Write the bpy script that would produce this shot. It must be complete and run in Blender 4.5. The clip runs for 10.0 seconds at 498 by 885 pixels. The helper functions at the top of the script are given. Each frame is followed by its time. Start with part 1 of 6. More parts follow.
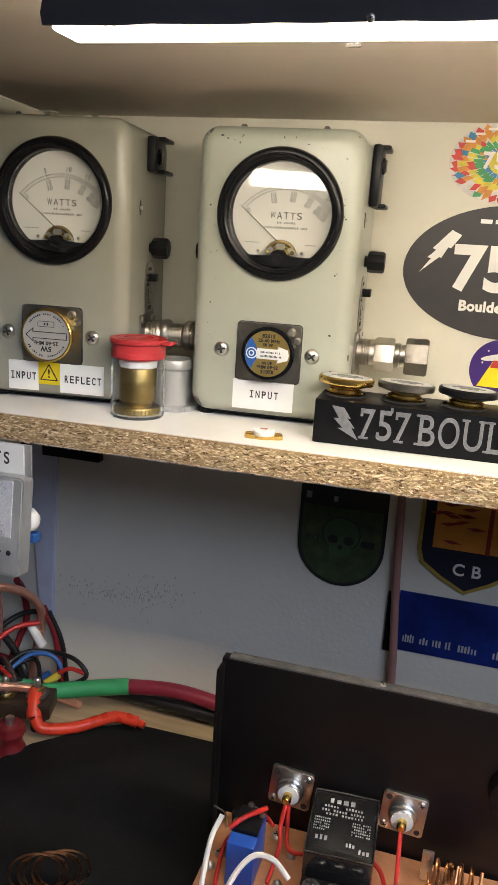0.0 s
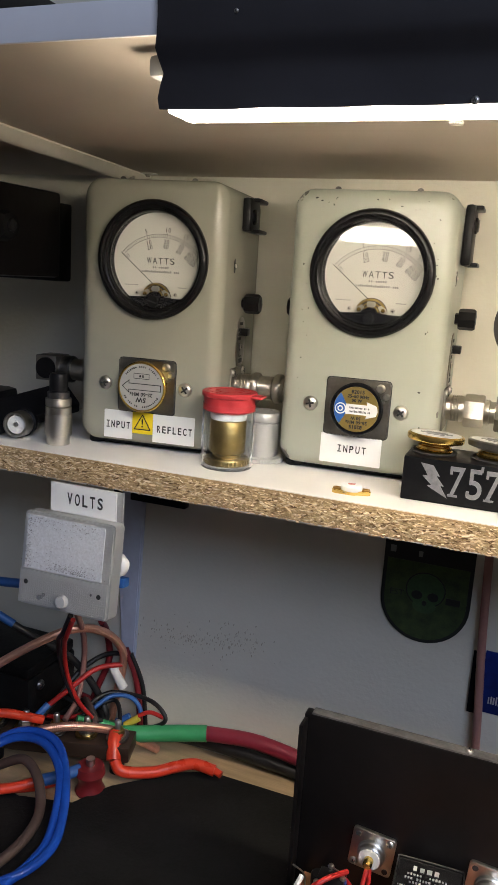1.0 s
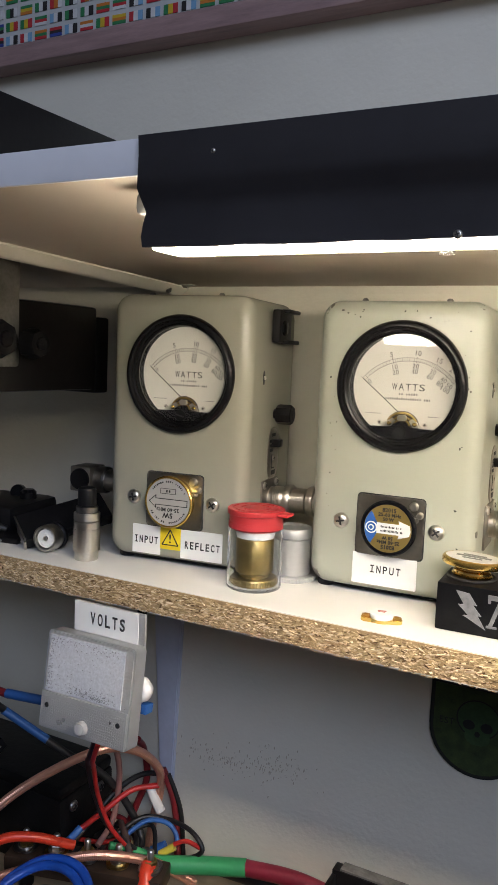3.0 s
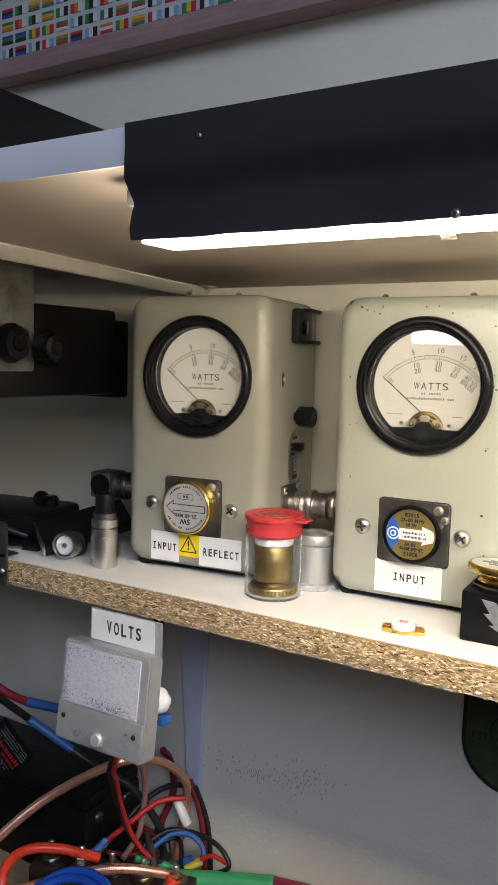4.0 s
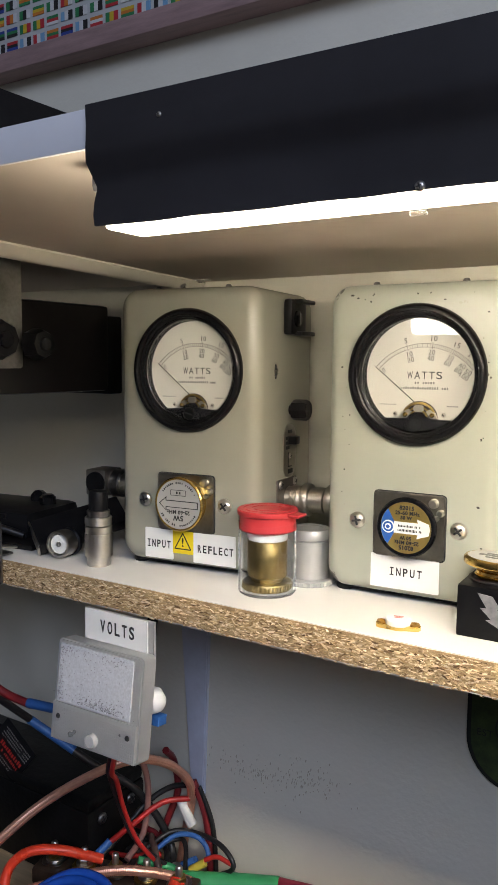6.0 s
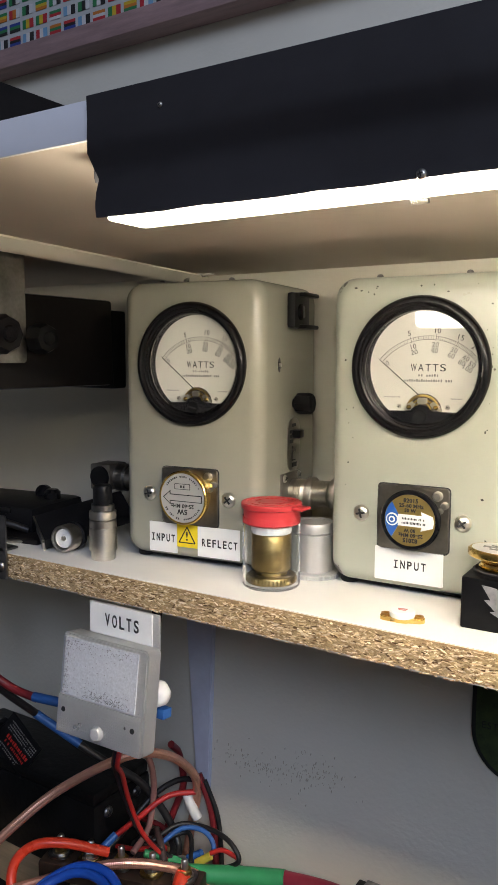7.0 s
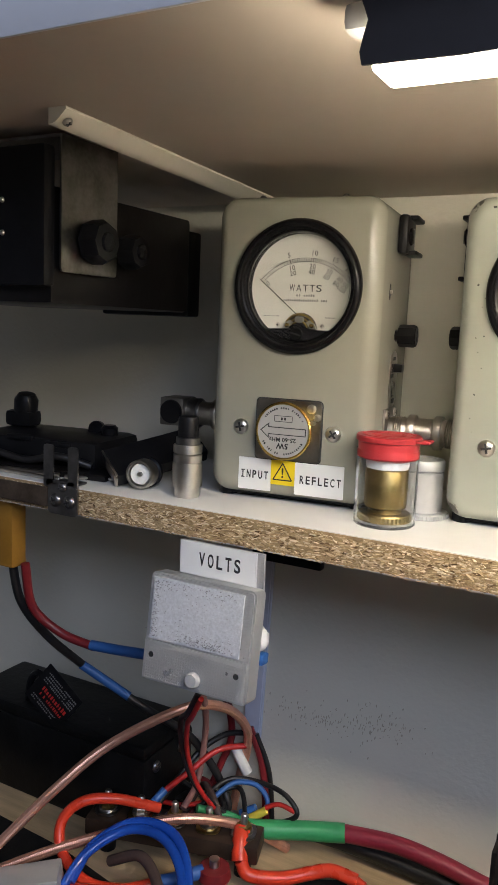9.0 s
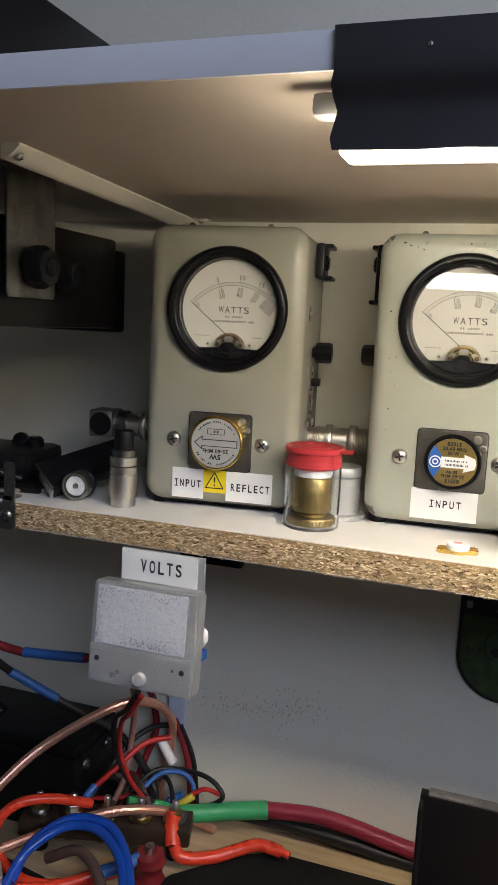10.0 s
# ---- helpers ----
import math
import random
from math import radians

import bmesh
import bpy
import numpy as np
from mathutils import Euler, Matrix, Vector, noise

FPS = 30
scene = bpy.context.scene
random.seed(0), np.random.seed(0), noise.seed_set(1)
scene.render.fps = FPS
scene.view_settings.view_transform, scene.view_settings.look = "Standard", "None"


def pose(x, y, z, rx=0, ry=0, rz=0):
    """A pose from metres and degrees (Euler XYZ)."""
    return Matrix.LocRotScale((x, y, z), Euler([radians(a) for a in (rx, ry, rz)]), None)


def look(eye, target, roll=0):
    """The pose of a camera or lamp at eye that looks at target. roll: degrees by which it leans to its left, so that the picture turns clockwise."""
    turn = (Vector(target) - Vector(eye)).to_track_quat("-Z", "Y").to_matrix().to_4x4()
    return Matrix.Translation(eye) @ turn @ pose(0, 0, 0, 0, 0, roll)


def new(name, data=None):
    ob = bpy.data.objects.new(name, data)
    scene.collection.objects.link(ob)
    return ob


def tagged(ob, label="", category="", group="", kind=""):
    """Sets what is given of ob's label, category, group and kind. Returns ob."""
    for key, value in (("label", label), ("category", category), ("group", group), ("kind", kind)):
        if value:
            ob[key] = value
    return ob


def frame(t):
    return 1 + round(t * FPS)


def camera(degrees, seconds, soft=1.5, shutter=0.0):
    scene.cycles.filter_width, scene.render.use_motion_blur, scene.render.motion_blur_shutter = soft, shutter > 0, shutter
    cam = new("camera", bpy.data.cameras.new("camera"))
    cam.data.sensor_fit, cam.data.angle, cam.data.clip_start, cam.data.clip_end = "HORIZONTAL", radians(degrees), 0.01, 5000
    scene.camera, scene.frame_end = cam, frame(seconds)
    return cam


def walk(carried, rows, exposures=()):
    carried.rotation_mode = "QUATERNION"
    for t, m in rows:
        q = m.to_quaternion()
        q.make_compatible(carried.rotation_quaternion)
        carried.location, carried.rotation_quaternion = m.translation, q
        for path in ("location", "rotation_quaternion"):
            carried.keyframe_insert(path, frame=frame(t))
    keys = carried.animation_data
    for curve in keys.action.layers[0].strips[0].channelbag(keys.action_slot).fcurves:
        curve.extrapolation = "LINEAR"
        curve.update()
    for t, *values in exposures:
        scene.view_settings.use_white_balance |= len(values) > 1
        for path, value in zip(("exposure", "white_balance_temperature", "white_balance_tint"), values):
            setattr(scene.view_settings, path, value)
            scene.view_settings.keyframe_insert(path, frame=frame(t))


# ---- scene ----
cam = camera(35.5, 10.0, 1.0)
PATH = [
    (0, (-0.009, 0.019, 1.156), (-0.518, 1.886, 0.651), 3.5),
    (0.5, (-0.012, 0.023, 1.159), (-0.629, 1.869, 0.698), 5.7),
    (1, (-0.015, 0.012, 1.164), (-0.72, 1.837, 0.75), 3.6),
    (1.5, (-0.022, 0.015, 1.174), (-0.758, 1.844, 0.836), 3.5),
    (2, (-0.015, 0.017, 1.182), (-0.764, 1.85, 0.902), 3.5),
    (2.5, (-0.005, 0.04, 1.181), (-0.817, 1.851, 0.937), 2.9),
    (3, (0.005, 0.045, 1.184), (-0.913, 1.809, 0.963), 2.4),
    (3.2, (0.001, 0.046, 1.183), (-0.952, 1.791, 0.967), 2.3),
    (4.5, (0.019, 0.077, 1.18), (-1.019, 1.774, 0.973), 1.1),
    (5, (0.014, 0.079, 1.178), (-1.032, 1.77, 0.969), 0.8),
    (5.5, (0.019, 0.08, 1.178), (-1.035, 1.767, 0.968), 0.6),
    (7, (0.022, 0.081, 1.176), (-1.05, 1.755, 0.955), 0.2),
    (7.5, (0.014, 0.079, 1.175), (-1.062, 1.75, 0.948), 0.2),
    (8, (0.005, 0.078, 1.175), (-1.071, 1.747, 0.942), 0.4),
    (8.5, (-0.033, 0.067, 1.167), (-1.068, 1.761, 0.93), 1.5),
    (9, (-0.073, 0.058, 1.148), (-1.003, 1.804, 0.855), 2.4),
    (9.5, (-0.091, 0.052, 1.159), (-0.841, 1.882, 0.859), 2.6),
    (10, (-0.094, 0.015, 1.164), (-0.718, 1.89, 0.859), 2.7),
]
walk(cam, [(t, look(eye, target, roll)) for t, eye, target, roll in PATH], [(0, 0.0), (1.5, 0.02), (3.0, 0.16), (4.5, 0.24), (8.0, 0.22), (9.0, 0.20), (9.5, 0.12), (10, 0.05)])

# ---- world, added fill lamp, exposure ----
world = bpy.data.worlds.new("world")
scene.world = world
world.use_nodes = True
sky = world.node_tree.nodes.new("ShaderNodeTexSky")
sky.sky_type, sky.sun_disc, sky.sun_elevation, sky.sun_rotation = "NISHITA", False, radians(35), radians(200)
world.node_tree.links.new(sky.outputs[0], world.node_tree.nodes["Background"].inputs[0])
world.node_tree.nodes["Background"].inputs[1].default_value = 0.08
scene.view_settings.exposure = 0.0

LED_POWER = 53.0
# Added unseen lamp for the cool room light; place and power are tuned.
FILL_POWER = 19.0
cool_fill = new("cool_fill", bpy.data.lights.new("cool_fill", "AREA"))
cool_fill.data.shape, cool_fill.data.size, cool_fill.data.size_y = "RECTANGLE", 1.1, 0.66
cool_fill.data.energy, cool_fill.data.color = FILL_POWER, (0.64, 0.73, 1.0)
cool_fill.matrix_world = look((0.95, -0.96, 2.02), (-0.2, 0.5, 1.2))

# ---- measures ----
WALL_Y = 0.558
SHELF_Y, SHELF_Z, SHELF_B = 0.413, 1.0482, 1.0318
UP_Y, UP_Z, UP_T = 0.268, 1.2430, 1.2552
BENCH = 0.772


# ---- materials ----
def mat(name, color, rough=0.5, metal=0.0, vary=0.12, scale=40.0, bump=0.0, bump_scale=300.0, second=None, spec=0.5, coat=0.0, clear=0.0, rand=0.0, ior=1.45, stretch=(1, 1, 1)):
    m = bpy.data.materials.new(name)
    m.use_nodes = True
    nt = m.node_tree
    b = nt.nodes["Principled BSDF"]
    b.inputs["Roughness"].default_value, b.inputs["Metallic"].default_value = rough, metal
    b.inputs["Specular IOR Level"].default_value, b.inputs["Coat Weight"].default_value = spec, coat
    b.inputs["Transmission Weight"].default_value, b.inputs["IOR"].default_value = clear, ior
    tc = nt.nodes.new("ShaderNodeTexCoord")
    mp = nt.nodes.new("ShaderNodeMapping")
    mp.inputs["Scale"].default_value = stretch
    nt.links.new(tc.outputs["Object"], mp.inputs[0])
    n1 = nt.nodes.new("ShaderNodeTexNoise")
    n1.inputs["Scale"].default_value, n1.inputs["Detail"].default_value = scale, 6
    n2 = nt.nodes.new("ShaderNodeTexNoise")
    n2.inputs["Scale"].default_value, n2.inputs["Detail"].default_value = scale * 7.3, 3
    for n in (n1, n2):
        nt.links.new(mp.outputs[0], n.inputs["Vector"])
    add = nt.nodes.new("ShaderNodeMath")
    add.operation = "MULTIPLY_ADD"
    add.inputs[1].default_value = 0.3
    nt.links.new(n2.outputs[0], add.inputs[0])
    nt.links.new(n1.outputs[0], add.inputs[2])
    fac = add.outputs[0]
    if rand:
        oi = nt.nodes.new("ShaderNodeObjectInfo")
        ad2 = nt.nodes.new("ShaderNodeMath")
        ad2.operation = "MULTIPLY_ADD"
        ad2.inputs[1].default_value = rand
        nt.links.new(oi.outputs["Random"], ad2.inputs[0])
        nt.links.new(fac, ad2.inputs[2])
        fac = ad2.outputs[0]
    ramp = nt.nodes.new("ShaderNodeValToRGB")
    ramp.color_ramp.elements[0].position, ramp.color_ramp.elements[1].position = 0.38, 0.98
    c2 = second or tuple(c * (1 - 2 * vary) for c in color)
    c1 = tuple(min(1, c * (1 + vary * 0.4)) for c in color)
    ramp.color_ramp.elements[0].color, ramp.color_ramp.elements[1].color = (*c2, 1), (*c1, 1)
    nt.links.new(fac, ramp.inputs[0])
    nt.links.new(ramp.outputs[0], b.inputs["Base Color"])
    rr = nt.nodes.new("ShaderNodeMapRange")
    rr.inputs["To Min"].default_value, rr.inputs["To Max"].default_value = max(0.02, rough * 0.8), min(1, rough * 1.2)
    nt.links.new(n1.outputs[0], rr.inputs[0])
    nt.links.new(rr.outputs[0], b.inputs["Roughness"])
    if bump:
        nb = nt.nodes.new("ShaderNodeTexNoise")
        nb.inputs["Scale"].default_value, nb.inputs["Detail"].default_value = bump_scale, 4
        nt.links.new(mp.outputs[0], nb.inputs["Vector"])
        bp = nt.nodes.new("ShaderNodeBump")
        bp.inputs["Strength"].default_value, bp.inputs["Distance"].default_value = bump, 0.001
        nt.links.new(nb.outputs[0], bp.inputs["Height"])
        nt.links.new(bp.outputs[0], b.inputs["Normal"])
    return m


def island(name, colors, rough=0.7):
    m = bpy.data.materials.new(name)
    m.use_nodes = True
    nt = m.node_tree
    b = nt.nodes["Principled BSDF"]
    b.inputs["Roughness"].default_value = rough
    g = nt.nodes.new("ShaderNodeNewGeometry")
    ramp = nt.nodes.new("ShaderNodeValToRGB")
    ramp.color_ramp.interpolation = "CONSTANT"
    while len(ramp.color_ramp.elements) < len(colors):
        ramp.color_ramp.elements.new(0.5)
    for i, c in enumerate(colors):
        ramp.color_ramp.elements[i].position = i / len(colors)
        ramp.color_ramp.elements[i].color = (*c, 1)
    nt.links.new(g.outputs["Random Per Island"], ramp.inputs[0])
    nt.links.new(ramp.outputs[0], b.inputs["Base Color"])
    return m


def glow(name, color, power):
    m = bpy.data.materials.new(name)
    m.use_nodes = True
    b = m.node_tree.nodes["Principled BSDF"]
    b.inputs["Base Color"].default_value = (0.9, 0.9, 0.9, 1)
    b.inputs["Emission Color"].default_value, b.inputs["Emission Strength"].default_value = (*color, 1), power
    return m


def worn(name, color, rough):
    """Enamel rubbed through to bare metal at some corners of the case."""
    m = mat(name, color, rough, vary=0.012, scale=60, bump=0.06, bump_scale=420)
    nt = m.node_tree
    b = nt.nodes["Principled BSDF"]
    paint = b.inputs["Base Color"].links[0].from_socket
    tc = nt.nodes.new("ShaderNodeTexCoord")
    nz = nt.nodes.new("ShaderNodeTexNoise")
    nz.inputs["Scale"].default_value, nz.inputs["Detail"].default_value = 330, 5
    nt.links.new(tc.outputs["Object"], nz.inputs["Vector"])
    total = None
    for spot, size in (((-0.0445, 0.0030, 0.1652), 0.0058), ((0.0450, 0.0035, 0.1655), 0.0046), ((-0.0445, 0.0030, 0.0045), 0.0052), ((0.0475, 0.0060, 0.0400), 0.0022), ((0.0400, 0.0, 0.1180), 0.0008), ((0.0385, 0.0, 0.1195), 0.0008), ((-0.0100, 0.0, 0.1640), 0.0010)):
        d = nt.nodes.new("ShaderNodeVectorMath")
        d.operation = "DISTANCE"
        d.inputs[1].default_value = spot
        nt.links.new(tc.outputs["Object"], d.inputs[0])
        q = nt.nodes.new("ShaderNodeMath")
        q.operation = "DIVIDE"
        q.inputs[1].default_value = size
        nt.links.new(d.outputs["Value"], q.inputs[0])
        if total:
            mn = nt.nodes.new("ShaderNodeMath")
            mn.operation = "MINIMUM"
            nt.links.new(total, mn.inputs[0])
            nt.links.new(q.outputs[0], mn.inputs[1])
            total = mn.outputs[0]
        else:
            total = q.outputs[0]
    ragged = nt.nodes.new("ShaderNodeMath")
    ragged.operation = "MULTIPLY_ADD"
    ragged.inputs[1].default_value = 1.6
    nt.links.new(nz.outputs[0], ragged.inputs[0])
    nt.links.new(total, ragged.inputs[2])
    cut = nt.nodes.new("ShaderNodeMapRange")
    cut.inputs["From Min"].default_value, cut.inputs["From Max"].default_value = 1.62, 1.50
    nt.links.new(ragged.outputs[0], cut.inputs["Value"])
    mix = nt.nodes.new("ShaderNodeMix")
    mix.data_type = "RGBA"
    nt.links.new(cut.outputs[0], mix.inputs[0])
    nt.links.new(paint, mix.inputs[6])
    mix.inputs[7].default_value = (0.085, 0.078, 0.062, 1)
    nt.links.new(mix.outputs[2], b.inputs["Base Color"])
    return m


CREAM = mat("cream_wall_paint", (0.66, 0.63, 0.525), 0.6, vary=0.05, scale=5, bump=0.35, bump_scale=260)
ROOMW = mat("room_wall_paint", (0.55, 0.53, 0.5), 0.8, vary=0.06, scale=3)
FLOORM = mat("grey_carpet", (0.18, 0.17, 0.16), 0.95, vary=0.2, scale=30, bump=0.5)
MELAMINE = mat("white_melamine", (0.80, 0.78, 0.73), 0.38, vary=0.03, scale=20, bump=0.05, bump_scale=200)
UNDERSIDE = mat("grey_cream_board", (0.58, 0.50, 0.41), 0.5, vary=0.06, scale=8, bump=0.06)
EDGEW = mat("white_edge_band", (0.74, 0.74, 0.75), 0.45, vary=0.05, scale=12, bump=0.05)
CORE = mat("chipboard_core", (0.50, 0.36, 0.19), 0.85, vary=0.4, scale=160, bump=0.8, bump_scale=700, second=(0.26, 0.17, 0.08))
FLAKES = island("chipboard_flakes", [(0.72, 0.55, 0.32), (0.14, 0.08, 0.03), (0.84, 0.70, 0.47), (0.66, 0.49, 0.27), (0.58, 0.41, 0.21), (0.80, 0.65, 0.42), (0.40, 0.26, 0.115), (0.63, 0.46, 0.26), (0.44, 0.30, 0.14), (0.78, 0.63, 0.41), (0.20, 0.12, 0.05), (0.57, 0.41, 0.21), (0.66, 0.50, 0.29), (0.60, 0.44, 0.24), (0.30, 0.19, 0.085)], 0.85)
PLY = mat("pale_plywood", (0.62, 0.46, 0.27), 0.55, vary=0.18, scale=14, bump=0.08, stretch=(1, 12, 12))
MATBLK = mat("black_rubber_mat", (0.014, 0.0135, 0.013), 0.72, vary=0.35, scale=30, bump=0.35, bump_scale=500, spec=0.22)
GREYA = mat("grey_green_enamel", (0.315, 0.310, 0.252), 0.25, vary=0.012, scale=60, bump=0.04, bump_scale=420)
GREYB = worn("sage_grey_enamel", (0.362, 0.378, 0.312), 0.30)
CHIPM = mat("bare_metal_chip", (0.09, 0.085, 0.075), 0.5, 0.4, vary=0.4, scale=300)
BAKE = mat("black_bakelite", (0.007, 0.007, 0.008), 0.25, vary=0.1, scale=30, spec=0.24)
BLKPL = mat("black_plastic", (0.009, 0.009, 0.010), 0.36, spec=0.20, vary=0.25, scale=60, bump=0.1)
BLKMET = mat("black_painted_metal", (0.009, 0.008, 0.008), 0.34, spec=0.35, vary=0.3, scale=25, bump=0.12, bump_scale=160)
FLAPM = mat("black_vinyl_sheet", (0.023, 0.021, 0.023), 0.55, vary=0.18, scale=20, bump=0.2, bump_scale=90)
DIAL = mat("ivory_dial_card", (0.68, 0.665, 0.60), 0.6, vary=0.02, scale=30)
INK = mat("black_ink", (0.030, 0.030, 0.030), 0.6, vary=0.1)
GREYINK = mat("grey_ink", (0.20, 0.20, 0.19), 0.6, vary=0.1)
LABEL = mat("white_tape_label", (0.80, 0.80, 0.78), 0.4, vary=0.02, scale=30)
YELLOW = mat("yellow_warning_tape", (0.82, 0.62, 0.02), 0.4, vary=0.05)
NICKEL = mat("nickel_plate", (0.66, 0.63, 0.57), 0.30, 1.0, vary=0.14, scale=90, bump=0.12, bump_scale=900)
KNURL = mat("knurled_nickel", (0.66, 0.62, 0.55), 0.30, 1.0, vary=0.12, scale=60, bump=0.25, bump_scale=2000)
DARKNI = mat("dark_steel", (0.34, 0.33, 0.32), 0.32, 1.0, vary=0.3, scale=60, bump=0.15)
PLATEM = mat("satin_grey_plate", (0.40, 0.37, 0.32), 0.34, 1.0, vary=0.2, scale=70, bump=0.1)
GOLD = mat("gold_plate", (0.80, 0.55, 0.16), 0.25, 1.0, vary=0.12, scale=60)
OLDBR = mat("dull_brass", (0.40, 0.29, 0.11), 0.42, 1.0, vary=0.35, scale=70, bump=0.2)
BRASS = mat("aged_brass", (0.52, 0.38, 0.13), 0.36, 1.0, vary=0.3, scale=90, bump=0.12)
ALU = mat("brushed_aluminium", (0.66, 0.66, 0.65), 0.42, 1.0, vary=0.1, scale=50, bump=0.2, bump_scale=900)
CANALU = mat("satin_aluminium_can", (0.52, 0.52, 0.51), 0.46, 0.6, vary=0.08, scale=40)
CANM = mat("white_plastic_can", (0.46, 0.46, 0.45), 0.42, vary=0.06, scale=40)
REDCAP = mat("red_polythene", (0.50, 0.040, 0.045), 0.36, vary=0.10, scale=90, bump=0.1)
FOAM = mat("white_foam", (0.75, 0.75, 0.72), 0.9, vary=0.08, scale=200, bump=0.5)
GLASS = mat("clear_glass", (1, 1, 1), 0.02, vary=0, clear=1.0)
VIAL = mat("clear_plastic", (0.97, 0.98, 0.97), 0.05, vary=0.01, clear=1.0, ior=1.42)
FROST = mat("fogged_acrylic", (0.78, 0.78, 0.77), 0.30, vary=0.06, scale=90, bump=0.3, bump_scale=900, clear=0.68)
FOG = mat("mottled_grey_card", (0.60, 0.62, 0.65), 0.6, vary=0.3, scale=700, bump=0.4, second=(0.44, 0.45, 0.47))
# Stands for bluish light on the wall, put into the colour.
STREAKBLUE = mat("painted_blue_light", (0.56, 0.59, 0.68), 0.4, vary=0.10, scale=40)
COPPER = mat("copper_braid", (0.84, 0.45, 0.32), 0.32, 0.8, vary=0.10, scale=150)
BAREC = mat("bare_copper", (0.72, 0.33, 0.14), 0.28, 1.0, vary=0.2, scale=100)
PCB = mat("copper_clad_board", (0.62, 0.29, 0.15), 0.42, 0.15, vary=0.25, scale=30, bump=0.1)
PINKCAB = mat("dull_pink_cable", (0.34, 0.17, 0.14), 0.5, vary=0.15, scale=60)
REDW = mat("red_wire", (0.52, 0.025, 0.02), 0.38, vary=0.12, scale=70)
DREDW = mat("dark_red_wire", (0.19, 0.015, 0.018), 0.4, vary=0.15, scale=70)
ORANGEW = mat("orange_red_cable", (0.74, 0.055, 0.022), 0.28, vary=0.1, scale=60, bump=0.1)
MAROON = mat("maroon_cable", (0.26, 0.02, 0.04), 0.42, vary=0.12, scale=60)
BLKW = mat("black_wire", (0.016, 0.015, 0.015), 0.4, vary=0.25, scale=60)
BROWNW = mat("brown_cable", (0.085, 0.055, 0.045), 0.45, vary=0.2, scale=60)
GREENW = mat("green_shrink", (0.045, 0.34, 0.12), 0.4, vary=0.1, scale=60)
BLUEW = mat("blue_cable", (0.012, 0.075, 0.42), 0.16, vary=0.15, scale=60)
BLUESH = mat("blue_shrink", (0.03, 0.12, 0.36), 0.45, vary=0.12, scale=60)
WHITEW = mat("white_wire", (0.72, 0.70, 0.66), 0.45, vary=0.05, scale=60)
YELW = mat("yellow_shrink", (0.62, 0.50, 0.06), 0.4, vary=0.1, scale=60)
YELPL = mat("amber_plastic", (0.30, 0.145, 0.018), 0.5, vary=0.12, scale=60)
BATT = mat("black_battery_case", (0.008, 0.008, 0.008), 0.42, vary=0.3, scale=30, bump=0.3, bump_scale=200, spec=0.22)
BLUEBOX = mat("blue_epoxy", (0.02, 0.09, 0.42), 0.35, vary=0.1, scale=60)
SMOKE = mat("smoked_plastic", (0.018, 0.017, 0.017), 0.14, vary=0.2, scale=60, coat=0.4)
OLIVEG = mat("gold_brown_plate", (0.40, 0.29, 0.09), 0.35, 0.7, vary=0.12, scale=90)
BLUEP = mat("blue_paint", (0.02, 0.10, 0.36), 0.4, vary=0.05)
SILVERP = mat("silver_plate", (0.66, 0.65, 0.62), 0.4, 0.5, vary=0.06, scale=60)
ELBOW = mat("dull_nickel_block", (0.27, 0.25, 0.22), 0.50, 1.0, vary=0.15, scale=70, bump=0.15)
HOLDB = mat("black_anodised_block", (0.007, 0.007, 0.008), 0.40, spec=0.14, vary=0.25, scale=70, bump=0.1)
ENGR = mat("engraved_grey", (0.19, 0.19, 0.20), 0.6, vary=0.2, scale=400)
STBLK = mat("charcoal_vinyl", (0.035, 0.032, 0.034), 0.5, vary=0.15, scale=20)
STWHITE = mat("white_vinyl", (0.74, 0.72, 0.68), 0.5, vary=0.03)
NAVY = mat("navy_cloth", (0.012, 0.014, 0.030), 0.85, vary=0.2, scale=120, bump=0.5)
PATCHG = mat("dull_green_print", (0.050, 0.075, 0.022), 0.7, vary=0.4, scale=120, second=(0.012, 0.022, 0.008))
PATCHB = mat("black_print", (0.012, 0.014, 0.012), 0.6, vary=0.2)
GOLDTH = mat("gold_thread", (0.42, 0.30, 0.05), 0.7, vary=0.15, scale=300, bump=0.5)
ORANGEP = mat("orange_print", (0.62, 0.25, 0.03), 0.7, vary=0.2, scale=60)
DKREDP = mat("dark_red_print", (0.25, 0.03, 0.015), 0.7, vary=0.2)
BANNER = mat("blue_banner", (0.008, 0.028, 0.20), 0.45, vary=0.45, scale=26, second=(0.002, 0.004, 0.035))
PURPLE = mat("purple_vinyl", (0.045, 0.015, 0.16), 0.45, vary=0.1)
FRAMEW = mat("dusty_rose_wood", (0.32, 0.21, 0.20), 0.55, vary=0.2, scale=24, bump=0.15, stretch=(1, 8, 8))
POSTER = mat("grey_poster_paper", (0.42, 0.43, 0.42), 0.5, vary=0.05)
MOLD = mat("cream_gloss_trim", (0.70, 0.66, 0.55), 0.35, vary=0.05, scale=20)
LED = glow("led_diffuser", (1.0, 0.895, 0.735), LED_POWER)
FLAGS = [mat("flag_" + n, tuple(0.75 * v for v in c), 0.6, vary=0.05) for n, c in (("red", (0.5, 0.03, 0.04)), ("white", (0.7, 0.7, 0.68)), ("blue", (0.03, 0.06, 0.3)), ("green", (0.03, 0.22, 0.08)), ("yellow", (0.65, 0.45, 0.03)), ("black", (0.02, 0.02, 0.02)), ("sky", (0.2, 0.4, 0.6)), ("orange", (0.6, 0.2, 0.03)))]
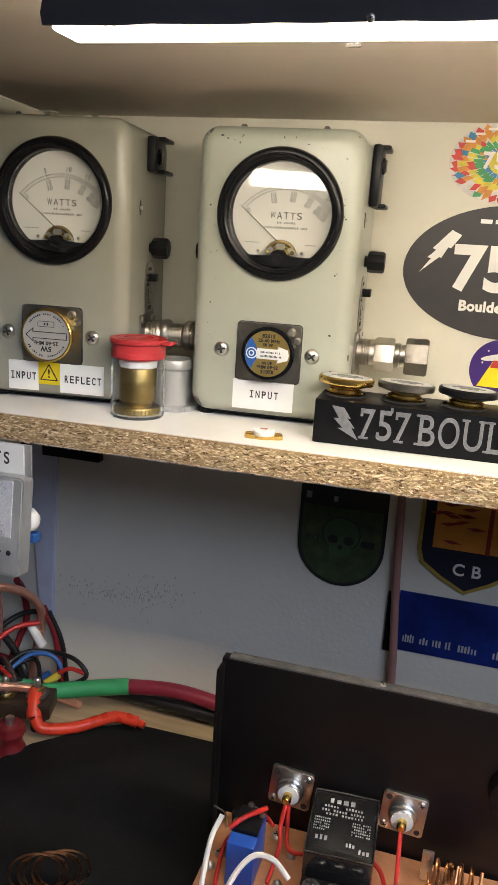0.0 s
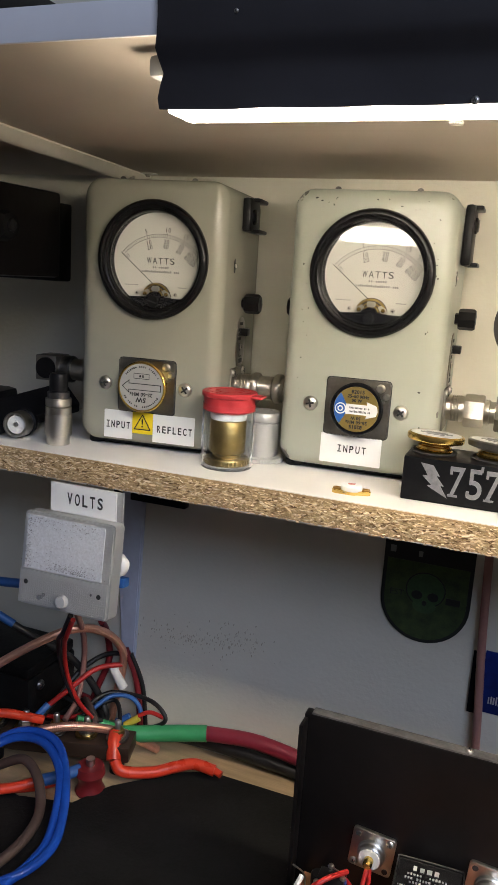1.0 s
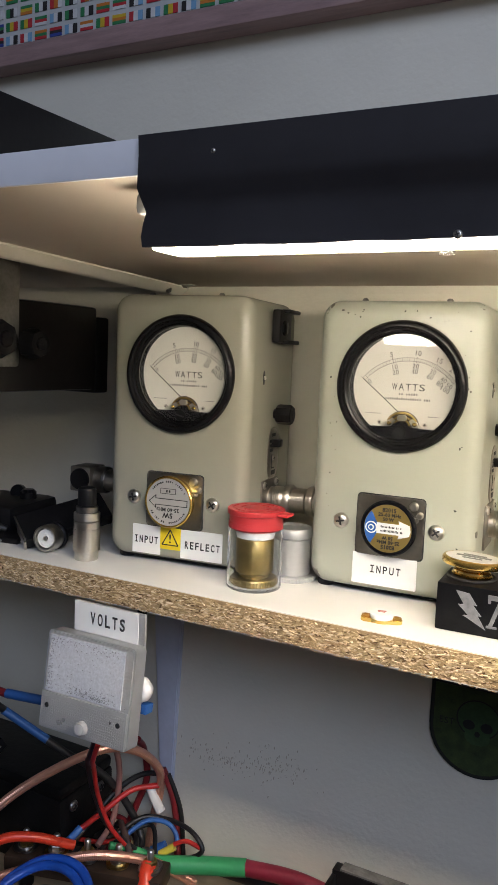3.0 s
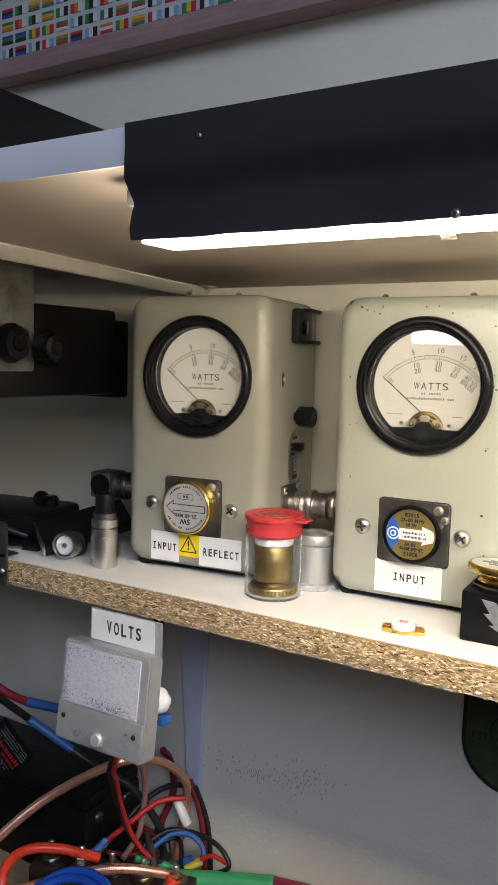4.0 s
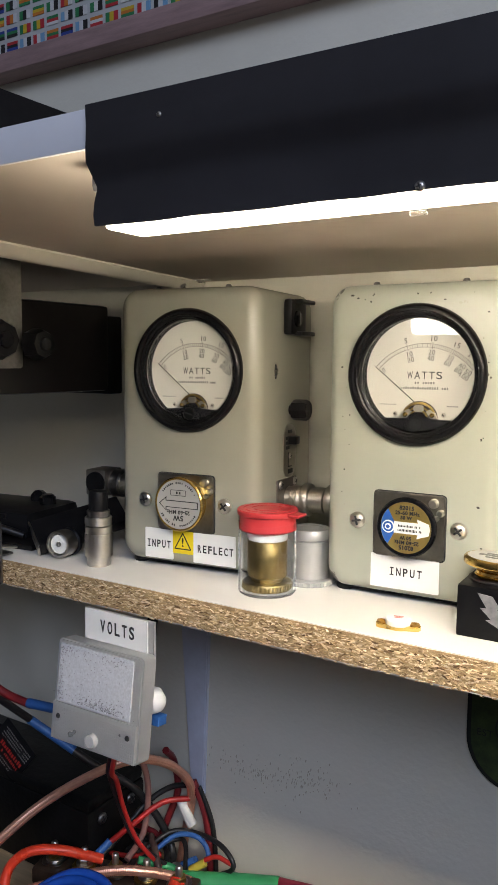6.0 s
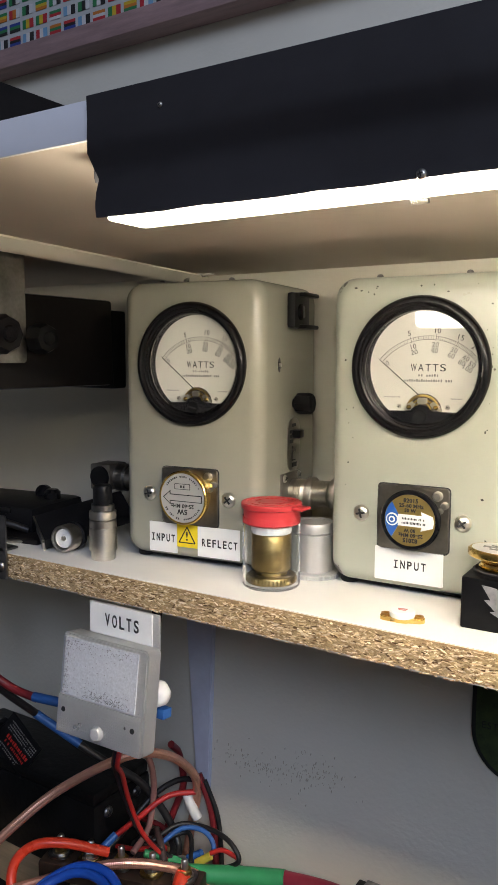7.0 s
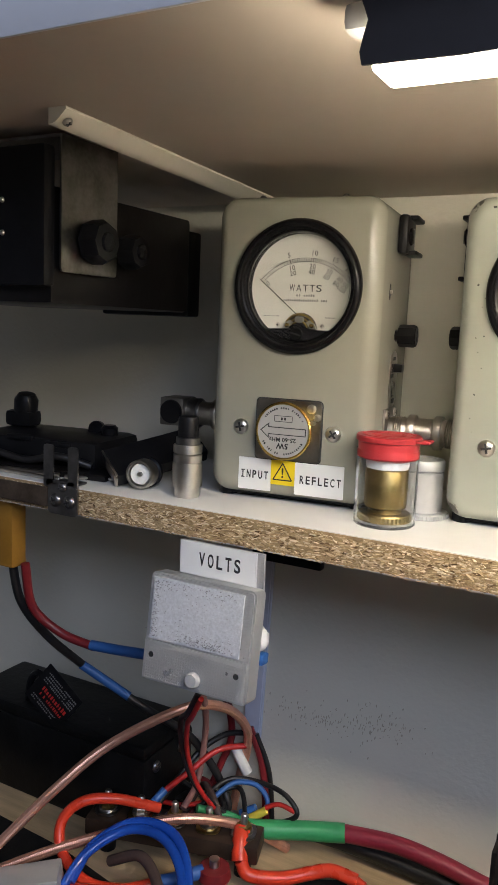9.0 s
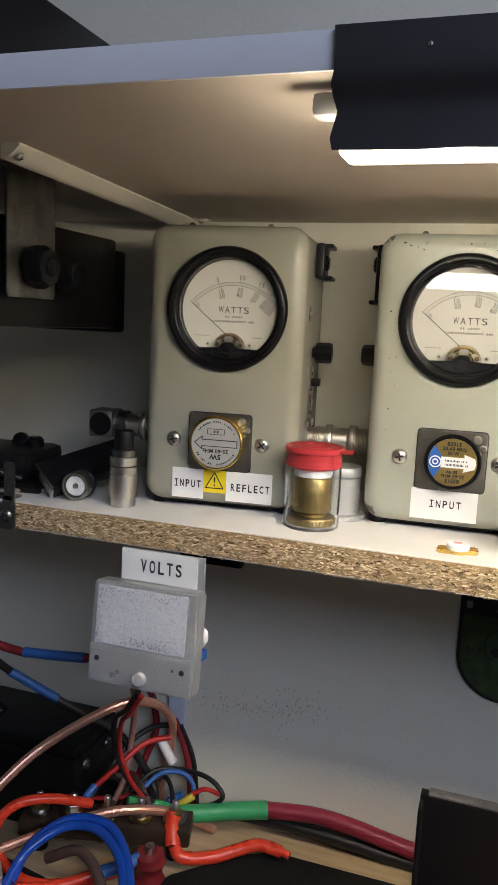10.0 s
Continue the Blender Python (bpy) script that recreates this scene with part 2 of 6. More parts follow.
TIE = [mat("tie_dye_" + n, c, 0.5, vary=0.2, scale=120) for n, c in (("red", (0.6, 0.05, 0.04)), ("orange", (0.7, 0.28, 0.04)), ("yellow", (0.72, 0.6, 0.06)), ("green", (0.06, 0.35, 0.12)), ("blue", (0.05, 0.25, 0.5)), ("white", (0.72, 0.68, 0.64)))]


# ---- mesh builders ----
I4 = Matrix.Identity(4)


def finish(name, bm, material, smooth=True):
    bmesh.ops.recalc_face_normals(bm, faces=bm.faces)
    me = bpy.data.meshes.new(name)
    bm.to_mesh(me)
    bm.free()
    if material:
        me.materials.append(material)
    if smooth:
        me.shade_smooth()
        me.set_sharp_from_angle(angle=radians(38))
    return me


def thing(name, m=None, label="", category="", group="", kind=""):
    ob = new(name)
    ob.empty_display_size = 0.02
    ob.matrix_world = m if m else I4
    return tagged(ob, label, category, group, kind)


def part(name, bm, material, parent, label=""):
    ob = new(name, finish(name, bm, material))
    ob.parent = parent
    return tagged(ob, label)


def solo(name, bm, material, label="", category="", group="", kind=""):
    return tagged(new(name, finish(name, bm, material)), label, category, group, kind)


def box(c, s, bev=0.0, bm=None, m=I4):
    bm = bm or bmesh.new()
    vs = bmesh.ops.create_cube(bm, size=1, matrix=m @ Matrix.Translation(c) @ Matrix.Diagonal((*s, 1)))["verts"]
    if bev:
        es = list({e for v in vs for e in v.link_edges})
        bmesh.ops.bevel(bm, geom=es, offset=bev, segments=2, affect="EDGES", profile=0.6)
    return bm


def lathe(profile, seg=32, m=I4, bm=None, arc=360.0):
    """Turns (radius, height) about the local z axis."""
    bm = bm or bmesh.new()
    rows = []
    for r, h in profile:
        if r < 1e-7:
            rows.append([bm.verts.new(m @ Vector((0, 0, h)))])
        else:
            rows.append([bm.verts.new(m @ Vector((r * math.cos(2 * math.pi * k / seg), r * math.sin(2 * math.pi * k / seg), h))) for k in range(seg)])
    for a, b in zip(rows, rows[1:]):
        for k in range(seg):
            q = (k + 1) % seg
            if len(a) == 1 and len(b) == 1:
                continue
            if len(a) == 1:
                bm.faces.new((a[0], b[q], b[k]))
            elif len(b) == 1:
                bm.faces.new((a[k], a[q], b[0]))
            else:
                bm.faces.new((a[k], a[q], b[q], b[k]))
    return bm


def axis(p, d):
    """A frame at p whose z axis runs along d."""
    return Matrix.Translation(p) @ Vector(d).to_track_quat("Z", "Y").to_matrix().to_4x4()


FWD = (0, -1, 0)


def rod(p0, p1, r, seg=20, bev=0.0, bm=None):
    d = Vector(p1) - Vector(p0)
    h = d.length
    prof = [(0, 0), (r - bev, 0), (r, bev), (r, h - bev), (r - bev, h), (0, h)] if bev else [(0, 0), (r, 0), (r, h), (0, h)]
    return lathe(prof, seg, axis(p0, d), bm)


def rounded(w, h, r, n=5):
    pts = []
    for cx, cz, a0 in ((w / 2 - r, h / 2 - r, 0), (-w / 2 + r, h / 2 - r, 90), (-w / 2 + r, -h / 2 + r, 180), (w / 2 - r, -h / 2 + r, 270)):
        for k in range(n + 1):
            a = radians(a0 + 90 * k / n)
            pts.append((cx + r * math.cos(a), cz + r * math.sin(a)))
    return pts


def oval(rx, rz, n=40, a0=0.0, a1=360.0):
    full = a1 - a0 >= 359.9
    k = n if full else n + 1
    return [(rx * math.cos(radians(a0 + (a1 - a0) * i / n)), rz * math.sin(radians(a0 + (a1 - a0) * i / n))) for i in range(k)]


def slab(pts, y0, y1, m=I4, bm=None, bev=0.0):
    """A flat outline in x and z, from depth y0 (front) to y1."""
    bm = bm or bmesh.new()
    a = [bm.verts.new(m @ Vector((x, y0, z))) for x, z in pts]
    b = [bm.verts.new(m @ Vector((x, y1, z))) for x, z in pts]
    f = bm.faces.new(a)
    bm.faces.new(b[::-1])
    for k in range(len(a)):
        q = (k + 1) % len(a)
        bm.faces.new((a[q], a[k], b[k], b[q]))
    if bev:
        bmesh.ops.bevel(bm, geom=list(f.edges), offset=bev, segments=2, affect="EDGES")
    return bm


def shift(pts, dx, dz):
    return [(x + dx, z + dz) for x, z in pts]


def smooth_path(pts, n=8):
    out = []
    P = [Vector(p) for p in pts]
    P = [2 * P[0] - P[1]] + P + [2 * P[-1] - P[-2]]
    for i in range(1, len(P) - 2):
        a, b, c, d = P[i - 1 : i + 3]
        for k in range(n):
            t = k / n
            out.append(0.5 * ((2 * b) + (c - a) * t + (2 * a - 5 * b + 4 * c - d) * t * t + (3 * b - a - 3 * c + d) * t ** 3))
    out.append(P[-2])
    return out


def braid(pts, r, seg=24, n=84):
    """A round cable whose skin is woven from two hands of strands."""
    bm = bmesh.new()
    path = smooth_path(pts, n)
    up, last, s = Vector((0.13, 0.31, 0.94)), None, 0.0
    for i, p in enumerate(path):
        d = (path[min(i + 1, len(path) - 1)] - path[max(i - 1, 0)]).normalized()
        u = (up - d * up.dot(d)).normalized()
        v = d.cross(u)
        up = u
        s += (p - path[max(i - 1, 0)]).length
        ring = []
        for k in range(seg):
            a = 2 * math.pi * k / seg
            rr = r * (1 + 0.07 * math.sin(6 * a + 2100 * s) * math.sin(6 * a - 2100 * s))
            ring.append(bm.verts.new(p + rr * (math.cos(a) * u + math.sin(a) * v)))
        if last:
            for k in range(seg):
                q = (k + 1) % seg
                bm.faces.new((last[k], last[q], ring[q], ring[k]))
        else:
            bm.faces.new(ring[::-1])
        last = ring
    bm.faces.new(last)
    return bm


def wire(pts, r, seg=10, n=8, bm=None):
    """A round cable through the points."""
    bm = bm or bmesh.new()
    path = smooth_path(pts, n)
    up, last = Vector((0.13, 0.31, 0.94)), None
    for i, p in enumerate(path):
        d = (path[min(i + 1, len(path) - 1)] - path[max(i - 1, 0)]).normalized()
        u = (up - d * up.dot(d)).normalized()
        v = d.cross(u)
        up = u
        ring = [bm.verts.new(p + r * (math.cos(2 * math.pi * k / seg) * u + math.sin(2 * math.pi * k / seg) * v)) for k in range(seg)]
        if last:
            for k in range(seg):
                q = (k + 1) % seg
                bm.faces.new((last[k], last[q], ring[q], ring[k]))
        else:
            bm.faces.new(ring)
        last = ring
    bm.faces.new(last)
    return bm


def lettering(body, size, m, depth=0.0002, width=0.0, bm=None):
    """Built-in font, centred, its face towards -y of m."""
    cu = bpy.data.curves.new("text", "FONT")
    cu.space_character = 1.06
    cu.body, cu.size, cu.align_x, cu.align_y, cu.extrude, cu.resolution_u, cu.offset = body, size, "CENTER", "CENTER", depth, 6 if size > 0.015 else 3, width
    ob = bpy.data.objects.new("text", cu)
    scene.collection.objects.link(ob)
    dg = bpy.context.evaluated_depsgraph_get()
    me = bpy.data.meshes.new_from_object(ob.evaluated_get(dg))
    bpy.data.objects.remove(ob)
    bm = bm or bmesh.new()
    first = len(bm.verts)
    bm.from_mesh(me)
    bm.verts.ensure_lookup_table()
    t = m @ pose(0, 0, 0, 90)
    for v in bm.verts[first:]:
        v.co = t @ v.co
    return bm


def glyph(ch, x0, x1, z0, z1, m, depth=0.0002, width=0.0, bm=None):
    """One letter stretched to fill a box in x and z, its face towards -y of m."""
    one = lettering(ch, 0.02, I4, depth, width)
    xs, zs = [v.co.x for v in one.verts], [v.co.z for v in one.verts]
    ax, bx, az, bz = min(xs), max(xs), min(zs), max(zs)
    for v in one.verts:
        v.co = m @ Vector((x0 + (x1 - x0) * (v.co.x - ax) / (bx - ax), v.co.y, z0 + (z1 - z0) * (v.co.z - az) / (bz - az)))
    me = bpy.data.meshes.new("glyph")
    one.to_mesh(me)
    one.free()
    bm = bm or bmesh.new()
    bm.from_mesh(me)
    bpy.data.meshes.remove(me)
    return bm


def typed(text, x, z, pitch, cap, m, stroke=0.0006):
    """Label-maker lettering: every character in a cell of one width."""
    bm = bmesh.new()
    w = pitch * 0.66
    for k, ch in enumerate(text):
        c = x + (k - (len(text) - 1) / 2) * pitch
        if ch == "I":
            box((c, 0, z), (stroke, 0.0003, cap), 0, bm, m)
            for sz in (-1, 1):
                box((c, 0, z + sz * (cap - stroke) / 2), (w * 0.86, 0.00032, stroke), 0, bm, m)
        else:
            glyph(ch, c - w / 2, c + w / 2, z - cap / 2, z + cap / 2, m, 0.00015, 0.00035, bm)
    return bm


def dashes(x, z, length, height, count, m, seed, y=-0.0002, bm=None):
    """A line of print too small to read: one short bar a letter."""
    bm = bm or bmesh.new()
    r = random.Random(seed)
    step = length / count
    for k in range(count):
        if r.random() < 0.13:
            continue
        h = height * r.uniform(0.65, 1.0)
        box((x - length / 2 + (k + 0.5) * step, y, z + (h - height) / 2), (step * r.uniform(0.45, 0.72), 0.0002, h), 0, bm, m)
    return bm


def bars(rows, m=I4, bm=None, y=-0.0002):
    """Unreadable print: (x, z, length, height) rows."""
    bm = bm or bmesh.new()
    for x, z, w, h in rows:
        box((x, y, z), (w, 0.0003, h), 0, bm, m)
    return bm


def screw_head(p, r, parent, material=None, name="screw", d=FWD, turn=20.0):
    m = axis(p, d) @ pose(0, 0, 0, 0, 0, turn)
    s = part(name, lathe([(r, -0.0004), (r, r * 0.15), (r * 0.8, r * 0.42), (r * 0.4, r * 0.55), (0, r * 0.58)], 20, m), material or NICKEL, parent)
    bm = box((0, 0, r * 0.52), (r * 1.15, r * 0.24, r * 0.2), 0, None, m)
    box((0, 0, r * 0.52), (r * 0.24, r * 1.15, r * 0.2), 0, bm, m)
    part("slot", bm, INK, s)
    return s


# ---- the large structure ----
X0, X1, Y0, TOP = -1.6, 1.9, -1.0, 2.45


def structure(name, bm, material, label, category):
    return solo(name, bm, material, label, category, kind="structure")


structure("wall_back", box(((X0 + X1) / 2, WALL_Y + 0.05, TOP / 2), (X1 - X0, 0.1, TOP)), CREAM, "cream painted wall behind the shelves", "wall")
structure("wall_left", box((X0 - 0.05, (Y0 + WALL_Y) / 2, TOP / 2), (0.1, WALL_Y - Y0, TOP)), ROOMW, "plain painted side wall of the room", "wall")
structure("wall_right", box((X1 + 0.05, (Y0 + WALL_Y) / 2, TOP / 2), (0.1, WALL_Y - Y0, TOP)), ROOMW, "plain painted side wall of the room", "wall")
# Unseen wall, set close so the added lamp shines down more steeply.
wb = bmesh.new()
for c, s in (((X0 + 0.975, Y0 - 0.05, TOP / 2), (1.95, 0.1, TOP)), ((X1 - 0.175, Y0 - 0.05, TOP / 2), (0.35, 0.1, TOP)), ((0.95, Y0 - 0.05, 0.83), (1.2, 0.1, 1.66)), ((0.95, Y0 - 0.05, 2.41), (1.2, 0.1, 0.08))):
    box(c, s, 0, wb)
structure("wall_front", wb, ROOMW, "unseen added wall with an opening for the fill lamp", "wall")
structure("floor", box(((X0 + X1) / 2, (Y0 + WALL_Y) / 2, -0.05), (X1 - X0, WALL_Y - Y0, 0.1)), FLOORM, "dark grey carpeted floor", "floor")
structure("ceiling", box(((X0 + X1) / 2, (Y0 + WALL_Y) / 2, TOP + 0.05), (X1 - X0, WALL_Y - Y0, 0.1)), ROOMW, "plain painted ceiling", "ceiling")

# work bench
bench = thing("workbench", pose(0, 0, 0), "pale plywood workbench against the wall", "workbench")
part("bench_top", box((0.15, 0.205, BENCH - 0.012), (2.0, 0.70, 0.024), 0.0015), PLY, bench)
for x in (-0.8, 1.1):
    for y in (-0.09, 0.5):
        part("leg", box((x, y, (BENCH - 0.024) / 2), (0.07, 0.07, BENCH - 0.024), 0.003), PLY, bench)

# lower shelf
shelf = thing("lower_shelf", pose(0, 0, 0), "white-faced chipboard shelf with a raw flaky front edge", "shelf")
SX0, SX1 = -0.72, 0.75
part("shelf_core", box(((SX0 + SX1) / 2, (SHELF_Y + WALL_Y) / 2, (SHELF_Z + SHELF_B) / 2), (SX1 - SX0, WALL_Y - SHELF_Y, SHELF_Z - SHELF_B - 0.001)), CORE, shelf, "raw chipboard core")
part("top_facing", box(((SX0 + SX1) / 2, (SHELF_Y + WALL_Y) / 2 + 0.0003, SHELF_Z - 0.0003), (SX1 - SX0, WALL_Y - SHELF_Y - 0.0004, 0.0006)), MELAMINE, shelf, "white melamine facing")
part("bottom_facing", box(((SX0 + SX1) / 2, (SHELF_Y + WALL_Y) / 2 + 0.0003, SHELF_B), (SX1 - SX0, WALL_Y - SHELF_Y - 0.0004, 0.0006)), MELAMINE, shelf, "white melamine facing")
rnd = random.Random(4)
fb = bmesh.new()
for i in range(9000):
    x, z = rnd.uniform(-0.56, 0.20), rnd.uniform(SHELF_B - 0.0002, SHELF_Z - 0.0012)
    edge = abs(z - (SHELF_B + SHELF_Z) / 2) / 0.0083
    l, h = rnd.uniform(0.0012, 0.0054) * (1.2 - 0.6 * edge), rnd.uniform(0.0003, 0.0012) * (1.2 - 0.5 * edge)
    a, y = rnd.gauss(0, 0.28), SHELF_Y - rnd.uniform(0.0, 0.0009)
    ring = []
    for k in range(5):
        t = 2 * math.pi * (k + rnd.uniform(-0.3, 0.3)) / 5
        u, v = l / 2 * math.cos(t), h / 2 * math.sin(t)
        zz = z + u * math.sin(a) + v * math.cos(a)
        ring.append(fb.verts.new((x + u * math.cos(a) - v * math.sin(a), y + rnd.uniform(-0.0003, 0.0003), max(SHELF_B - 0.0011, min(SHELF_Z - 0.0007, zz)))))
    fb.faces.new(ring)
fl = bpy.data.meshes.new("rough_edge")
fb.to_mesh(fl)
fb.free()
fl.materials.append(FLAKES)
flakes = new("rough_edge", fl)
flakes.parent = shelf
tagged(flakes, "pale and brown wood flakes of the raw edge", kind="stuff")

# upper shelf and its trim
upper = thing("upper_shelf", pose(0, 0, 0), "white shelf board with a pale edge band", "shelf")
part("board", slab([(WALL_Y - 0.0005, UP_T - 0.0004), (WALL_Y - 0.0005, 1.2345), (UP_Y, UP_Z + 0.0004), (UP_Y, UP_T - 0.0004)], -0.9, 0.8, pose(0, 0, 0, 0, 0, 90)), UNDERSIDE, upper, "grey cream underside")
part("edge_band", box((0.05, UP_Y - 0.0008, (UP_Z + UP_T) / 2), (1.7, 0.0016, UP_T - UP_Z), 0.0004), EDGEW, upper, "white edge band")
tb = bmesh.new()
prof = [(0, 0), (0.0100, 0), (0.0104, -0.0012), (0.0088, -0.0026), (0.0066, -0.0044), (0.0040, -0.0062), (0.0020, -0.0070), (0.0, -0.0072)]
va = [[tb.verts.new((-0.329 + x, y, UP_Z + 0.0002 - (y - UP_Y) * 0.0294 + z)) for x, z in prof] for y in (0.335, 0.42, WALL_Y - 0.0005)]
for a, b in zip(va, va[1:]):
    for k in range(len(prof)):
        q = (k + 1) % len(prof)
        tb.faces.new((a[k], a[q], b[q], b[k]))
tb.faces.new(va[0])
tb.faces.new(va[-1][::-1])
trim = structure("trim", tb, MOLD, "cream gloss wooden cove strip under the shelf", "trim")
for y in (0.340, 0.535):
    screw_head((-0.3222, y, UP_Z - 0.0052 - (y - UP_Y) * 0.0294), 0.0024, trim, NICKEL, "screw", (0.5, 0, -0.86))
clip_plate = thing("shelf_clip", pose(-0.3150, 0.5460, 1.2352), "small bright metal clip under the shelf beside the wall", "clip")
part("clip_tab", slab(rounded(0.016, 0.010, 0.004, 4), -0.0008, 0.0008, pose(0, 0, 0, -90)), NICKEL, clip_plate)
screw_head((0, 0, -0.0008), 0.0026, clip_plate, NICKEL, "screw", (0, 0, -1))
structure("wall_mount", box((-0.299, WALL_Y - 0.004, 0.9865), (0.050, 0.008, 0.013), 0.001), BLKPL, "small black mounting bar on the wall under the shelf", "bracket")

# streak of bluish light on the wall, put into a pale tapered slab
solo("light_streak", slab([(-0.344, 1.034), (-0.311, 1.034), (-0.318, 0.835), (-0.330, 0.835)], WALL_Y - 0.004, WALL_Y - 0.0002, bev=0.001), STREAKBLUE, "narrow streak of bluish light on the wall, built as a pale slab", "strip")

# scuffs on the wall
sb = bmesh.new()
rnd = random.Random(9)
for i in range(230):
    cx, cz = (rnd.gauss(-0.275, 0.020), rnd.gauss(0.866, 0.006)) if i % 2 else (rnd.gauss(-0.228, 0.016), rnd.gauss(0.874, 0.008))
    w, h = rnd.uniform(0.0004, 0.0012), rnd.uniform(0.0006, 0.0034)
    slab([(cx - w / 2, cz), (cx, cz - h / 2), (cx + w / 2, cz + h * 0.2), (cx + w * 0.2, cz + h / 2)], WALL_Y - 0.0003, WALL_Y - 0.00005, bm=sb)
solo("paint_scuffs", sb, mat("scuffed_paint", (0.47, 0.43, 0.34), 0.7, vary=0.2, scale=200), "small dark scuff flecks on the wall paint", "scuffs", kind="stuff")

# LED lamp with its black sheet
lamp = thing("shelf_lamp", pose(0, 0, 0), "white LED strip lamp under the shelf edge behind a black sheet", "lamp")
LX0, LX1 = -0.1535, 0.62
part("diffuser", box(((LX0 + LX1) / 2, 0.2795, 1.2236), (LX1 - LX0, 0.0185, 0.0100), 0.0016), LED, lamp, "glowing white diffuser")
part("housing", box(((LX0 + LX1) / 2, 0.2795, 1.2357), (LX1 - LX0 - 0.001, 0.020, 0.0142), 0.001), ALU, lamp, "white metal housing")
part("end_cap", box((LX0 - 0.005, 0.281, 1.2360), (0.013, 0.010, 0.008), 0.0025), mat("grey_end_plug", (0.25, 0.24, 0.23), 0.5), lamp, "pale plastic end plug")
cb = bmesh.new()
prof = [(0.2655, 1.2555), (0.2652, 1.249), (0.2648, 1.242), (0.2660, 1.2385), (0.2682, 1.235), (0.2695, 1.231), (0.2690, 1.227), (0.2695, 1.223), (0.2690, 1.2192)]
last = None
for i in range(61):
    x = -0.1550 + 0.78 * i / 60
    wob = 0.0003 * math.sin(x * 55) + 0.0002 * math.sin(x * 131)
    outer = [cb.verts.new((x + (0.0010 * math.sin(z * 420) if i == 0 else 0), y - 0.0012 + (wob if k > 3 else 0), z + (0.0002 * math.sin(x * 310) if k == 8 else 0))) for k, (y, z) in enumerate(prof)]
    inner = [cb.verts.new((v.co.x, v.co.y + 0.0010, v.co.z)) for v in outer]
    ring = outer + inner[::-1]
    if last:
        for k in range(len(ring)):
            q = (k + 1) % len(ring)
            cb.faces.new((last[k], last[q], ring[q], ring[k]))
    else:
        cb.faces.new(ring)
    last = ring
cb.faces.new(last[::-1])
part("cover_sheet", cb, FLAPM, lamp, "black vinyl cover sheet with a wavy end")
screw_head((-0.0480, 0.2672, 1.2200), 0.0013, lamp, NICKEL, "rivet")
screw_head((-0.1260, 0.2638, 1.2480), 0.0008, lamp, NICKEL, "rivet")
part("clip", box((-0.056, 0.2885, 1.2178), (0.005, 0.002, 0.0014), 0.0005), VIAL, lamp, "clear plastic clip")


# ---- the two wattmeters ----
def meter_body(w, h, d, r, e, hole):
    """A cast case with rounded edges and a round cut-out (x, z, radius) in its face."""
    bm = bmesh.new()
    rings = []
    n = 6
    for k in range(n + 1):
        a = radians(90 * k / n)
        rings.append((e * (1 - math.sin(a)), e * (1 - math.cos(a))))
    rings.append((0.0, d * 0.5))
    rings.append((0.0, d - 0.002))
    rings.append((0.002, d))
    last = None
    for inset, y in rings:
        ring = [bm.verts.new((x, y, z + h / 2)) for x, z in rounded(w - 2 * inset, h - 2 * inset, r - inset * 0.45, 6)]
        if last:
            for k in range(len(ring)):
                q = (k + 1) % len(ring)
                bm.faces.new((last[k], last[q], ring[q], ring[k]))
        else:
            first = ring
        last = ring
    bm.faces.new(last[::-1])
    hx, hz, hr = hole
    lip = [bm.verts.new((hx + hr * math.cos(2 * math.pi * k / 64), 0, hz + hr * math.sin(2 * math.pi * k / 64))) for k in range(64)]
    well = [bm.verts.new((v.co.x, 0.012, v.co.z)) for v in lip]
    edges = [bm.edges.new((lip[k], lip[(k + 1) % 64])) for k in range(64)]
    edges += [bm.edges.get((first[k], first[(k + 1) % len(first)])) for k in range(len(first))]
    bmesh.ops.triangle_fill(bm, use_beauty=True, use_dissolve=False, edges=edges)
    for k in range(64):
        q = (k + 1) % 64
        bm.faces.new((lip[k], well[k], well[q], lip[q]))
    bm.faces.new(well)
    return bm


SCALE_ANG = {0: -50.5, 5: -16.4, 10: 6.8, 15: 26.4, 20: 40.6, 25: 50.0}


def scale_angle(v):
    ks = sorted(SCALE_ANG)
    for a, b in zip(ks, ks[1:]):
        if a <= v <= b:
            return SCALE_ANG[a] + (SCALE_ANG[b] - SCALE_ANG[a]) * (v - a) / (b - a)


